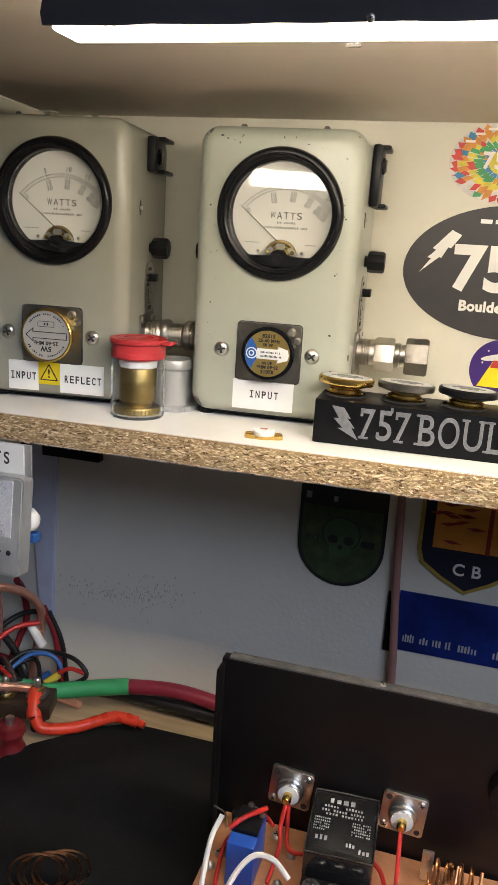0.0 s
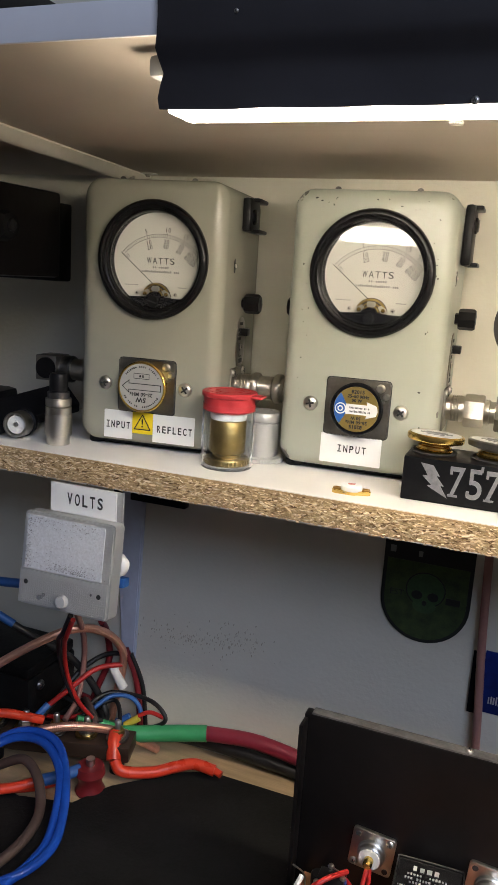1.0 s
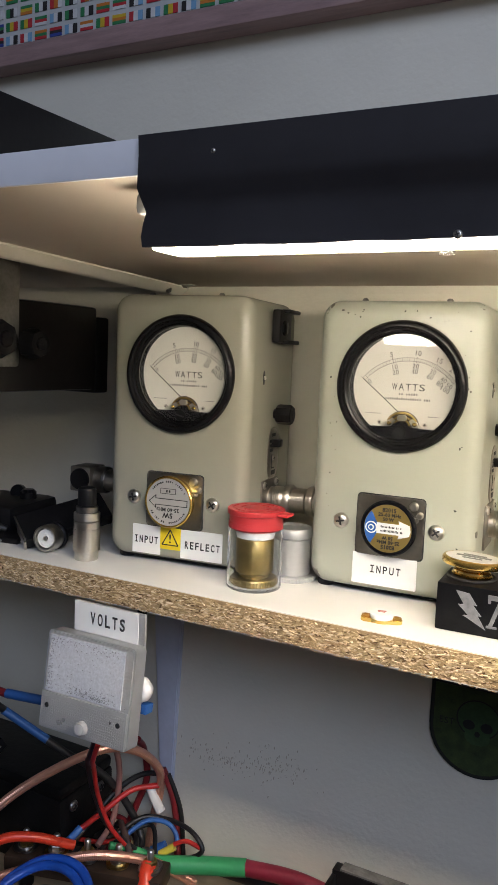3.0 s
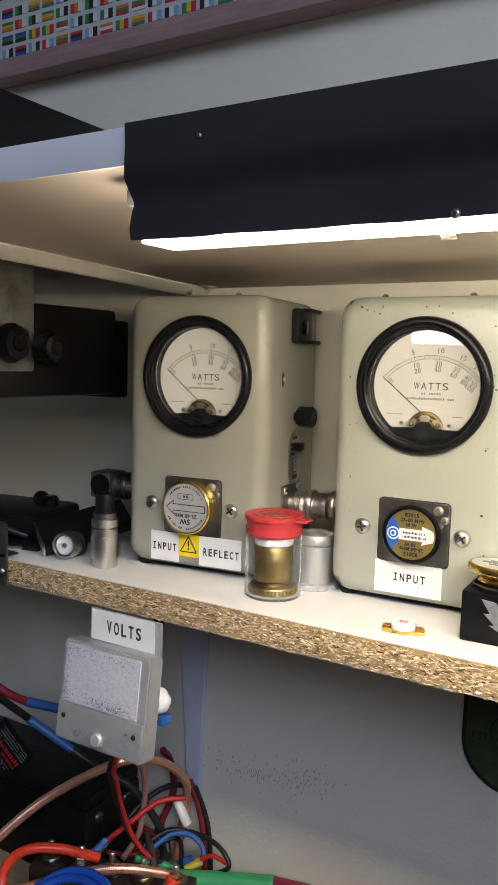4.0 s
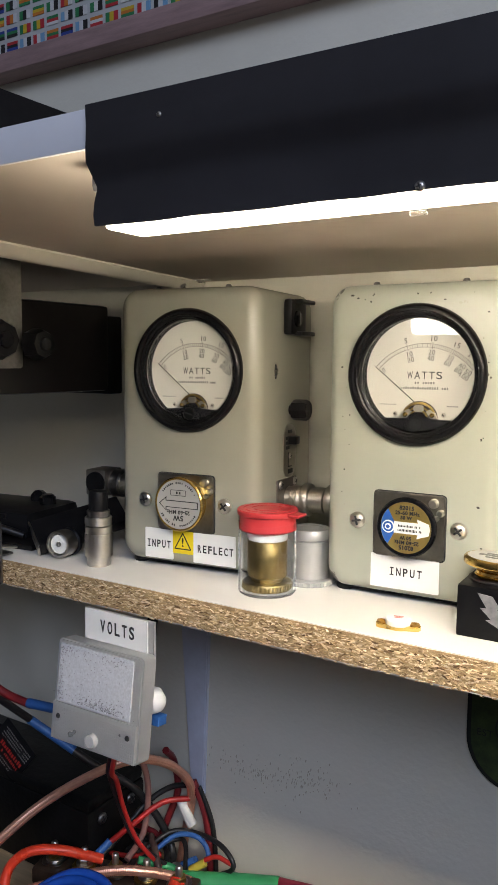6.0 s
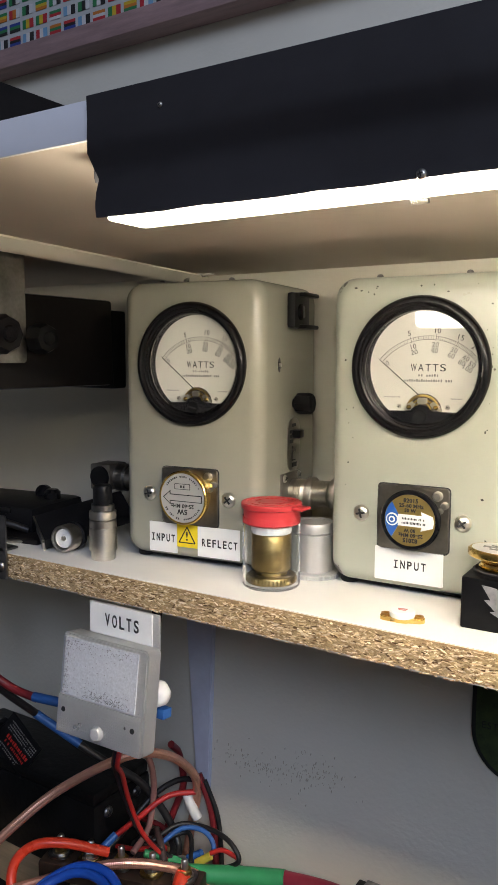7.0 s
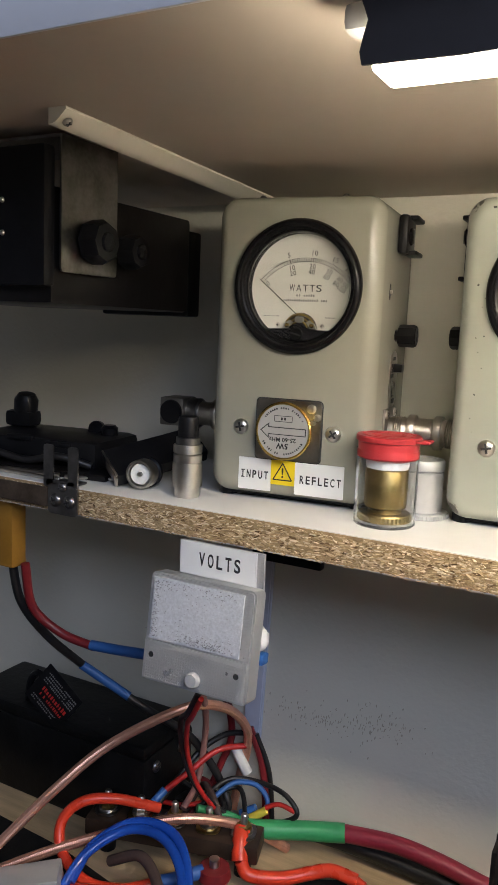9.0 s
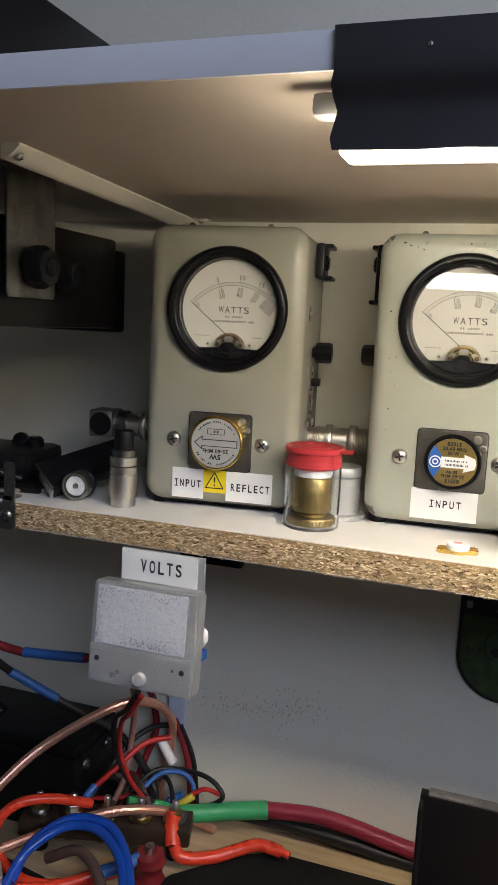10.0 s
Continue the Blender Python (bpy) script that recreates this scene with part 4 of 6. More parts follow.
for k in range(40):
    a = 2 * math.pi * k / 40
    part("knurl", box((0.0137 * math.cos(a), 0.0137 * math.sin(a), 0.0043), (0.0010, 0.0010, 0.0026), 0), OLDBR, el)
part("foam_plug", lathe([(0, 0.0300), (0.0108, 0.0300), (0.0114, 0.0312), (0.0114, 0.0342), (0.0105, 0.0349), (0, 0.0349)], 32), FOAM, jar, "white foam plug")

can = thing("metal_can", pose(-0.1875, 0.4790, SHELF_Z), "satin aluminium can with a flanged base", "can")
base = part("can_base", lathe([(0, 0), (0.0154, 0), (0.0158, 0.0005), (0.0158, 0.0026), (0.0152, 0.0032), (0.0118, 0.0034), (0, 0.0034)], 48), CANALU, can, "knurled base flange")
for k in range(48):
    a = 2 * math.pi * k / 48
    part("knurl", box((0.0158 * math.cos(a), 0.0158 * math.sin(a), 0.0016), (0.0006, 0.0006, 0.0020), 0), CANALU, base)
part("can_body", lathe([(0, 0.0034), (0.0116, 0.0034), (0.0118, 0.0042), (0.0118, 0.0252), (0.0112, 0.0256), (0, 0.0256)], 40), CANALU, can)
part("lid", lathe([(0, 0.0262), (0.0110, 0.0262), (0.0110, 0.0256), (0.0121, 0.0264), (0.0122, 0.0272), (0.0122, 0.0308), (0.0114, 0.0320), (0.0080, 0.0320), (0.0076, 0.0316), (0, 0.0316)], 40), CANALU, can)

tag = thing("yellow_connector", pose(-0.1130, 0.4310, SHELF_Z, 0, 0, 12), "small gold-yellow flanged part with a white disc", "electronic part")
ear = [(0.0075 + 0.0034 * math.cos(radians(a)), 0.0034 * math.sin(radians(a))) for a in range(-70, 71, 14)]
side = [(0.0058 * math.cos(radians(a)), 0.0050 * math.sin(radians(a))) for a in range(50, 131, 16)]
outline = ear + side + [(-x, -z) for x, z in ear] + [(-x, -z) for x, z in side]
part("flange", slab(outline, -0.0022, 0, pose(0, 0, 0, -90), bev=0.0004), GOLD, tag, "gold flange with two ears")
for sx in (-0.0080, 0.0080):
    part("eyelet", lathe([(0.0013, 0.0020), (0.0024, 0.0020), (0.0024, 0.0030), (0.0013, 0.0030), (0.0013, 0.0020)], 18, pose(sx, 0, 0)), YELPL, tag)
part("disc", lathe([(0, 0.0020), (0.0058, 0.0020), (0.0062, 0.0026), (0.0062, 0.0046), (0.0056, 0.0052), (0, 0.0053)], 28), LABEL, tag, "white ceramic disc")
part("print", bars([(0, 0.001, 0.0046, 0.0008), (0, -0.0008, 0.0036, 0.0007)], pose(0, 0, 0.0053, -90), None, -0.0001), mat("pale_red_ink", (0.6, 0.25, 0.22), 0.6), tag)
for sy in (-1, 1):
    part("tab", box((0.0035 * sy, 0.0062 * sy, 0.0020), (0.0022, 0.0060, 0.0005), 0.0002), GOLD, tag)

# engraved element holder with three elements
HX0, HW = -0.0865, 0.150
holder = thing("element_holder", pose(HX0, 0.4365, SHELF_Z, 0, 0, 1.5), "black engraved block holding plug-in elements", "holder")
part("block", box((HW / 2, 0.0185, 0.0125), (HW, 0.037, 0.025), 0.0012), HOLDB, holder)
bm = bmesh.new()
Z0, Z1, FACE = 0.0052, 0.0222, pose(0, -0.0001, 0)
for ch, x0, x1 in (("7", 0.0258, 0.0338), ("5", 0.0354, 0.0432), ("7", 0.0448, 0.0530), ("B", 0.0578, 0.0664), ("O", 0.0680, 0.0790), ("U", 0.0812, 0.0910), ("L", 0.0938, 0.1010), ("D", 0.1040, 0.1140)):
    glyph(ch, x0, x1, Z0, Z1, FACE, 0.0004, 0.0001, bm)
    # slab serifs
    feet = {"7": ((x0 + 0.0007, Z1 - 0.0022, 0.0014, 0.0044), ((x0 + x1) / 2 - 0.0016, Z0 + 0.0006, 0.0052, 0.0012)), "5": ((x1 - 0.0007, Z1 + 0.0004, 0.0014, 0.0030), (x0 + 0.0005, Z0 + 0.0030, 0.0016, 0.0030)), "B": ((x0 - 0.0002, Z1 - 0.0006, 0.0036, 0.0012), (x0 - 0.0002, Z0 + 0.0006, 0.0036, 0.0012)), "O": (), "U": ((x0 + 0.0006, Z1 - 0.0006, 0.0042, 0.0012), (x1 - 0.0006, Z1 - 0.0006, 0.0042, 0.0012)), "L": ((x0 + 0.0006, Z1 - 0.0006, 0.0044, 0.0012), (x0 - 0.0002, Z0 + 0.0006, 0.0036, 0.0012), (x1 - 0.0004, Z0 + 0.0020, 0.0014, 0.0040)), "D": ((x0 - 0.0002, Z1 - 0.0006, 0.0036, 0.0012), (x0 - 0.0002, Z0 + 0.0006, 0.0036, 0.0012))}[ch]
    for x, z, w, h in feet:
        box((x, -0.0001, z), (w, 0.0008, h), 0.0002, bm)
part("engraving", bm, ENGR, holder, "grey engraved lettering")
part("lightning_bolt", slab([(0.0098, 0.0222), (0.0166, 0.0214), (0.0206, 0.0156), (0.0186, 0.0158), (0.0232, 0.0104), (0.0212, 0.0106), (0.0254, 0.0040), (0.0140, 0.0098), (0.0166, 0.0102), (0.0112, 0.0152), (0.0142, 0.0154)], -0.0005, 0.0002), ENGR, holder, "grey engraved lightning bolt")
for cx in (0.014, 0.047, 0.080, 0.113):
    part("socket", lathe([(0.0125, 0.0002), (0.0130, 0.0010), (0.0120, 0.0014), (0.0110, 0.0002)], 28, pose(cx, 0.018, 0.025)), INK, holder)


def spare(x, rim, label, tilt):
    s = thing("plug_element", holder.matrix_world @ pose(x, 0.018, 0.0260, tilt, 2, 0), label, "plug element", "elements in the holder")
    part("stem", lathe([(0, 0), (0.0100, 0), (0.0104, 0.0010), (0.0096, 0.0016), (0.0096, 0.0028), (0.0080, 0.0034), (0.0080, 0.0044), (0, 0.0044)], 32), GOLD, s, "gold stem")
    part("rim", lathe([(0, 0.0040), (0.0092, 0.0040), (0.0125, 0.0052), (0.0156, 0.0060), (0.0160, 0.0068), (0.0160, 0.0090), (0.0152, 0.0098), (0.0143, 0.0098), (0, 0.0094)], 44), rim, s)
    f = part("face_plate", lathe([(0, 0.0092), (0.0143, 0.0092), (0.0143, 0.0099), (0, 0.0099)], 40), SILVERP, s, "silver face plate")
    part("print", bars([(0, 0.004, 0.012, 0.002), (0, 0, 0.018, 0.003), (0, -0.005, 0.010, 0.002)], pose(0, 0, 0.0099, -90), None, -0.0001), GREYINK, f)


spare(0.0140, GOLD, "gold-rimmed plug-in element in the holder", -3)
spare(0.0475, DARKNI, "grey-rimmed plug-in element in the holder", -4)
spare(0.0810, BLKPL, "black-rimmed plug-in element in the holder", -3)
spare(0.1145, GOLD, "gold-rimmed plug-in element in the holder", -3)

# plug standing on the shelf, elbow on the meter's port
plug = thing("coax_plug", pose(-0.3150, 0.4370, SHELF_Z), "nickel coax plug standing on end with a black cap", "connector")
part("tail", lathe([(0, 0), (0.0072, 0), (0.0076, 0.0006), (0.0076, 0.0062), (0, 0.0062)], 32), NICKEL, plug)


def knurled(r, z0, z1, n=26, rows=7):
    """A sleeve whose skin is crossed by two hands of grooves."""
    bm = bmesh.new()
    ks = rows * 4
    ring = [[bm.verts.new(((r + 0.00022 * (1 if (i + k) % 2 else -1) * (0 < k < ks)) * math.cos(math.pi * i / n), (r + 0.00022 * (1 if (i + k) % 2 else -1) * (0 < k < ks)) * math.sin(math.pi * i / n), z0 + (z1 - z0) * k / ks)) for i in range(2 * n)] for k in range(ks + 1)]
    for a, b in zip(ring, ring[1:]):
        for i in range(2 * n):
            q = (i + 1) % (2 * n)
            bm.faces.new((a[i], a[q], b[q], b[i]))
    bm.faces.new(ring[0][::-1])
    bm.faces.new(ring[-1])
    return bm


part("shell", knurled(0.0086, 0.0062, 0.0205), KNURL, plug, "knurled nickel shell")
part("band", lathe([(0, 0.0205), (0.0082, 0.0205), (0.0084, 0.0209), (0.0084, 0.0252), (0.0068, 0.0256), (0.0068, 0.0262), (0, 0.0262)], 32), NICKEL, plug, "smooth band")
part("collar", knurled(0.0083, 0.0262, 0.0310, 26, 3), KNURL, plug, "knurled collar")
part("neck", lathe([(0, 0.0310), (0.0070, 0.0310), (0.0072, 0.0316), (0.0072, 0.0350), (0.0062, 0.0354), (0, 0.0354)], 28), DARKNI, plug)
part("boot", lathe([(0, 0.0354), (0.0060, 0.0354), (0.0060, 0.0456), (0.0056, 0.0470), (0.0048, 0.0474), (0, 0.0474)], 28), BLKPL, plug, "black rubber boot")

elbow = thing("elbow_adapter", A_POSE, "dark nickel elbow adapter on the meter's side port", "connector")
ex = -MW / 2 - 0.026
part("coupling", rod((ex, 0.044, 0.043), (ex - 0.010, 0.044, 0.043), 0.0098, 20, 0.001), DARKNI, elbow)
part("elbow_body", box((ex - 0.016, 0.041, 0.0440), (0.0165, 0.020, 0.0180), 0.0012), ELBOW, elbow, "dull square elbow block")
part("elbow_face", lathe([(0, 0), (0.0078, 0), (0.0074, 0.0012), (0, 0.0014)], 28, axis((ex - 0.016, 0.031, 0.0440), FWD)), BLKPL, elbow)

# coax socket lying on its side with a black box
rca = thing("coax_jack", pose(-0.3455, 0.4290, SHELF_Z), "round silver coax jack lying on the shelf", "connector")
jx = axis((0, 0.002, 0.0098), (0.22, -1, 0.05))
part("jack_shell", lathe([(0.0080, -0.012), (0.0088, -0.010), (0.0088, -0.001), (0.0082, 0.0), (0.0072, 0.0), (0.0070, -0.003), (0.0070, -0.006), (0, -0.006)], 32, jx), NICKEL, rca)
part("dielectric", lathe([(0, -0.0058), (0.0062, -0.0058), (0.0062, -0.0020), (0.0018, -0.0018), (0.0018, -0.003), (0, -0.003)], 28, jx), FOAM, rca, "white dielectric")
part("centre_pin", lathe([(0.0014, -0.004), (0.0014, -0.0008), (0, -0.0004)], 12, jx), NICKEL, rca)
part("jack_body", lathe([(0, -0.0165), (0.0085, -0.0165), (0.0094, -0.0155), (0.0094, -0.0125), (0.0080, -0.012)], 28, jx), BLKPL, rca, "black jack body")

long_axis = Vector((0.024, 0.038, 0.010)).normalized()
edge_axis = Vector((0.022, -0.005, -0.012))
edge_axis = (edge_axis - long_axis * edge_axis.dot(long_axis)).normalized()
bx = Matrix((edge_axis, long_axis, edge_axis.cross(long_axis))).transposed().to_4x4()
boxy = thing("black_switch_box", Matrix.Translation((-0.3680, 0.4320, SHELF_Z + 0.0140)) @ bx, "flat black box tipped on its side with a bright metal rim", "box")
part("box_shell", box((0, 0.031, -0.0045), (0.0250, 0.062, 0.0090), 0.0014), BLKPL, boxy)
part("bright_rim", box((0, -0.0002, 0.0000), (0.0240, 0.0012, 0.0009), 0.0003), NICKEL, boxy, "bright metal rim")
part("end_plate", box((0.0030, -0.0005, -0.0046), (0.0150, 0.0010, 0.0070), 0.0003), DARKNI, boxy, "dark steel end plate")
part("box_corner", box((0.0112, -0.0006, -0.0052), (0.0030, 0.0016, 0.0076), 0.0005), NICKEL, boxy)

for (p, q) in (((-0.485, 0.4240, 0.0016), (-0.398, 0.4205, 0.0016)), ((-0.480, 0.4185, 0.0030), (-0.408, 0.4320, 0.0016)), ((-0.402, 0.4300, 0.0016), (-0.372, 0.4440, 0.0016))):
    solo("steel_rod", rod((p[0], p[1], SHELF_Z + p[2]), (q[0], q[1], SHELF_Z + q[2]), 0.0013, 10, 0.0003), NICKEL, "thin bright steel rod lying on the shelf", "rod", "rods on the shelf")

mic = thing("microphone_clip", pose(-0.4460, 0.4720, SHELF_Z, 0, 0, 8), "black hand microphone lying on the shelf", "microphone")
part("mic_shell", box((0, 0, 0.012), (0.098, 0.060, 0.020), 0.006), BLKPL, mic)
part("mic_base", box((0.01, -0.022, 0.0020), (0.110, 0.045, 0.004), 0.001), BLKMET, mic)
part("mic_button", lathe([(0, 0), (0.006, 0), (0.006, 0.005), (0.004, 0.007), (0, 0.007)], 20, pose(0.038, 0.006, 0.022)), BAKE, mic)
part("mic_lug", box((-0.036, 0.010, 0.028), (0.022, 0.016, 0.012), 0.004), BLKPL, mic)
part("mic_stud", lathe([(0, 0), (0.0085, 0), (0.0085, 0.009), (0.006, 0.013), (0, 0.014)], 20, pose(-0.034, 0.010, 0.033, 8, 10, 0)), BLKPL, mic)
for k, (dx, dz) in enumerate(((-0.040, 0.018), (-0.010, 0.0205), (0.020, 0.018))):
    part("mic_ridge", box((dx, -0.028, dz), (0.020, 0.006, 0.004), 0.0015), BLKPL, mic)
part("mic_cord", wire([(-0.060, -0.036, 0.006), (-0.030, -0.040, 0.012), (0.000, -0.036, 0.007), (0.026, -0.038, 0.012), (0.046, -0.030, 0.006)], 0.0026, 10), BLKW, mic, "black cord")
part("mic_stud", lathe([(0, 0), (0.0060, 0), (0.0064, 0.004), (0.0050, 0.0075), (0, 0.0085)], 20, pose(0.022, 0.018, 0.022, 60, 20, 0)), BAKE, mic)
part("mic_cable", wire([(-0.048, 0, 0.012), (-0.075, -0.01, 0.014), (-0.10, 0.02, 0.010), (-0.13, 0.05, 0.008)], 0.003, 8), BLKW, mic, "black cable")

hook = thing("hanger_clip", pose(-0.3860, SHELF_Y, SHELF_Z), "bent dark steel hanger clip screwed to the shelf edge", "bracket")
part("edge_plate", slab(rounded(0.023, 0.0185, 0.003, 3), -0.0032, -0.0020, Matrix.Translation((0, 0, -0.0078))), DARKNI, hook)
part("top_strap", box((-0.002, 0.004, 0.0014), (0.018, 0.014, 0.0014), 0.0004), DARKNI, hook)
for sx in (-0.0115, 0.0075):
    part("prong", slab(rounded(0.0075, 0.026, 0.0015, 3), -0.0030, -0.0018, Matrix.Translation((sx, 0, 0.012))), DARKNI, hook)
part("fork_bar", slab(rounded(0.022, 0.004, 0.001, 2), -0.0030, -0.0018, Matrix.Translation((-0.002, 0, 0.0018))), DARKNI, hook)
for sx in (-0.0055, 0.0055):
    screw_head((sx, -0.0032, -0.0085), 0.0042, hook, DARKNI, "screw")
screw_head((0.0, -0.0032, 0.0), 0.0030, hook, DARKNI, "screw")
part("side_flange", box((-0.045, -0.0026, -0.0075), (0.066, 0.0012, 0.012), 0.0003), mat("rusty_steel_strip", (0.20, 0.15, 0.11), 0.45, 0.7, vary=0.35, scale=60), hook, "tarnished steel strip")

# radio hung under the upper shelf
radio = thing("mobile_radio", pose(0, 0, 0), "black two-way radio hung in a metal bracket under the shelf", "radio")
part("radio_case", box((-0.408, 0.4225, 1.1845), (0.118, 0.127, 0.058), 0.003), BLKMET, radio)
part("rear_heatsink", box((-0.3845, 0.4930, 1.180), (0.0700, 0.014, 0.054), 0.002), BLKPL, radio)
part("front_panel", box((-0.408, 0.357, 1.198), (0.120, 0.008, 0.068), 0.002), BLKPL, radio)
part("bracket_side", slab(rounded(0.044, 0.066, 0.002, 2), -0.0012, 0, Matrix.Translation((-0.3455, 0.383, 1.2045)) @ pose(0, 0, 0, 0, 0, 90)), DARKNI, radio, "grey steel bracket side")
part("bracket_top", box((-0.408, 0.383, 1.2368), (0.127, 0.044, 0.0014), 0), DARKNI, radio, "grey steel bracket top")
for y, z, r in ((0.383, 1.188, 0.0115), (0.412, 1.186, 0.0095)):
    k = part("thumb_knob", lathe([(0, 0), (r * 0.6, 0), (r, 0.002), (r, 0.009), (r * 0.85, 0.012), (0, 0.0125)], 8, axis((-0.345, y, z), (1, 0, 0))), BLKPL, radio, "black thumb knob")
    part("knob_cap", lathe([(0, 0), (r * 0.45, 0), (r * 0.4, 0.0012), (0, 0.0015)], 14, axis((-0.3327, y, z), (1, 0, 0))), BAKE, k)
for z in (1.206, 1.190):
    part("panel_led", lathe([(0, 0), (0.0016, 0), (0.0010, 0.0012), (0, 0.0014)], 10, axis((-0.376, 0.353, z), FWD)), NICKEL, radio)
part("panel_display", box((-0.425, 0.3528, 1.205), (0.050, 0.001, 0.022), 0.0003), SMOKE, radio)

# ---- above the upper shelf ----
spk = thing("speaker", pose(-0.4300, 0.4400, UP_T, 0, 0, 0), "black extension speaker on the upper shelf", "speaker")
part("speaker_case", box((0, 0, 0.040), (0.150, 0.150, 0.080), 0.004), BLKMET, spk)
part("speaker_grille", box((0, -0.0765, 0.036), (0.136, 0.003, 0.060), 0.001), BLKPL, spk)
part("speaker_trim", box((0.050, -0.0785, 0.036), (0.0015, 0.0012, 0.064), 0), NICKEL, spk)

fm = thing("framed_poster", pose(0, 0, 1.4105), "flag poster in a dusty rose wooden frame on the wall", "poster")
FX0, FX1, FZ0, FZ1 = -0.85, 0.25, 0.0, 0.50
part("backing", box(((FX0 + FX1) / 2, WALL_Y - 0.004, (FZ0 + FZ1) / 2), (FX1 - FX0 - 0.01, 0.006, FZ1 - FZ0 - 0.01)), POSTER, fm, "grey printed paper")
for c, s in ((((FX0 + FX1) / 2, WALL_Y - 0.011, FZ0 + 0.008), (FX1 - FX0, 0.022, 0.016)), (((FX0 + FX1) / 2, WALL_Y - 0.009, FZ1 - 0.011), (FX1 - FX0, 0.018, 0.022)), ((FX0 + 0.011, WALL_Y - 0.009, (FZ0 + FZ1) / 2), (0.022, 0.018, FZ1 - FZ0 - 0.044)), ((FX1 - 0.011, WALL_Y - 0.009, (FZ0 + FZ1) / 2), (0.022, 0.018, FZ1 - FZ0 - 0.044))):
    part("frame_bar", box(c, s, 0.003), FRAMEW, fm)
part("map_panel", box(((FX0 + FX1) / 2, WALL_Y - 0.0074, 0.2745), (FX1 - FX0 - 0.05, 0.001, 0.407)), mat("dark_map_print", (0.02, 0.022, 0.028), 0.5, vary=0.4, scale=10), fm, "dark map print")
rnd = random.Random(31)
flag_sets = []
for k in range(14):
    cols = rnd.sample(range(len(FLAGS)), 3)
    bm = bmesh.new()
    for j in range(3):
        if k % 2:
            box(((j - 1) * 0.0041, 0, 0), (0.0041, 0.0006, 0.0069), 0, bm)
        else:
            box((0, 0, (j - 1) * 0.0023), (0.0123, 0.0006, 0.0023), 0, bm)
    me = finish("flag", bm, None, False)
    for j in cols:
        me.materials.append(FLAGS[j])
    for p in me.polygons:
        p.material_index = min(2, p.index // 6)
    flag_sets.append(me)
for i in range(42):
    for j in range(4):
        f = new("flag", flag_sets[rnd.randrange(14)])
        f.parent = fm
        f.location = (-0.765 + i * 0.0158, WALL_Y - 0.0074, 0.0262 + j * 0.0108)


# ---- stickers on the wall ----
def sticker(name, x, z, label, category="sticker"):
    return thing(name, pose(x, WALL_Y - 0.0004, z), label, category)


td = sticker("round_sticker", 0.000, 1.2115, "tie-dye oval sticker in red, yellow, green and blue")
part("vinyl", slab(oval(0.0352, 0.0250, 48), -0.0003, 0), TIE[5], td)
rnd = random.Random(5)
for ring, (r0, r1) in enumerate(((0.24, 0.46), (0.42, 0.62), (0.58, 0.76), (0.72, 0.90), (0.86, 0.985))):
    for k in range(38):
        if rnd.random() < 0.04:
            continue
        a0, a1 = 360 * k / 38 + 9 * ring, 360 * (k + rnd.uniform(0.9, 1.25)) / 38 + 9 * ring
        pts = [(0.0352 * r * math.cos(radians(a)), 0.0250 * r * math.sin(radians(a))) for r, a in ((r0, a0), (min(0.99, r1 * rnd.uniform(0.95, 1.25)), (a0 * 2 + a1) / 3), (r1 * 0.93, a1), (r0 * rnd.uniform(0.86, 1.0), a1))]
        part("dye_patch", slab(pts, -0.0006 - 0.00005 * (k % 3) - 0.00012 * ring, -0.0002), TIE[(4, 3, 2, 1, 0)[ring] if rnd.random() < 0.7 else rnd.randrange(6)], td)
part("dye_centre", slab(oval(0.0110, 0.0078, 24), -0.0008, -0.0002), TIE[2], td)
part("number", lettering("757", 0.0140, pose(-0.004, -0.0015, 0.0005), 0.0001, 0.0004), STWHITE, td)
part("rim_print", bars([(-0.0235, 0.0120, 0.006, 0.0014), (-0.0180, 0.0165, 0.006, 0.0014), (-0.0105, 0.0195, 0.006, 0.0014)], I4, None, -0.0015), STWHITE, td)

ov = sticker("oval_sticker", 0.0130, 1.1440, "large black oval sticker with white number and lightning bolt")
part("vinyl", slab(oval(0.0700, 0.0425, 64), -0.0003, 0), STBLK, ov)
part("number", lettering("757", 0.0385, pose(-0.0085, -0.0004, 0.0008), 0.0001, 0.0015), STWHITE, ov)
part("place_name", lettering("Boulder", 0.0092, pose(-0.0160, -0.0004, -0.0222), 0.0001, 0.0004), STWHITE, ov)
part("number_bars", bars([(-0.0205, 0.0318, 0.0072, 0.0026), (-0.0110, 0.0318, 0.0078, 0.0026), (0.0010, 0.0318, 0.0110, 0.0026)], I4, None, -0.0005), SILVERP, ov)
part("lightning_bolt", slab([(x * 0.93 - 0.0052, z) for x, z in [(-0.0385, 0.0255), (-0.0315, 0.0225), (-0.0380, 0.0140), (-0.0400, 0.0145), (-0.0440, 0.0075), (-0.0455, 0.0080), (-0.0580, -0.0020), (-0.0510, 0.0070), (-0.0535, 0.0075), (-0.0480, 0.0125), (-0.0505, 0.0135)]], -0.0006, -0.0001), STWHITE, ov)

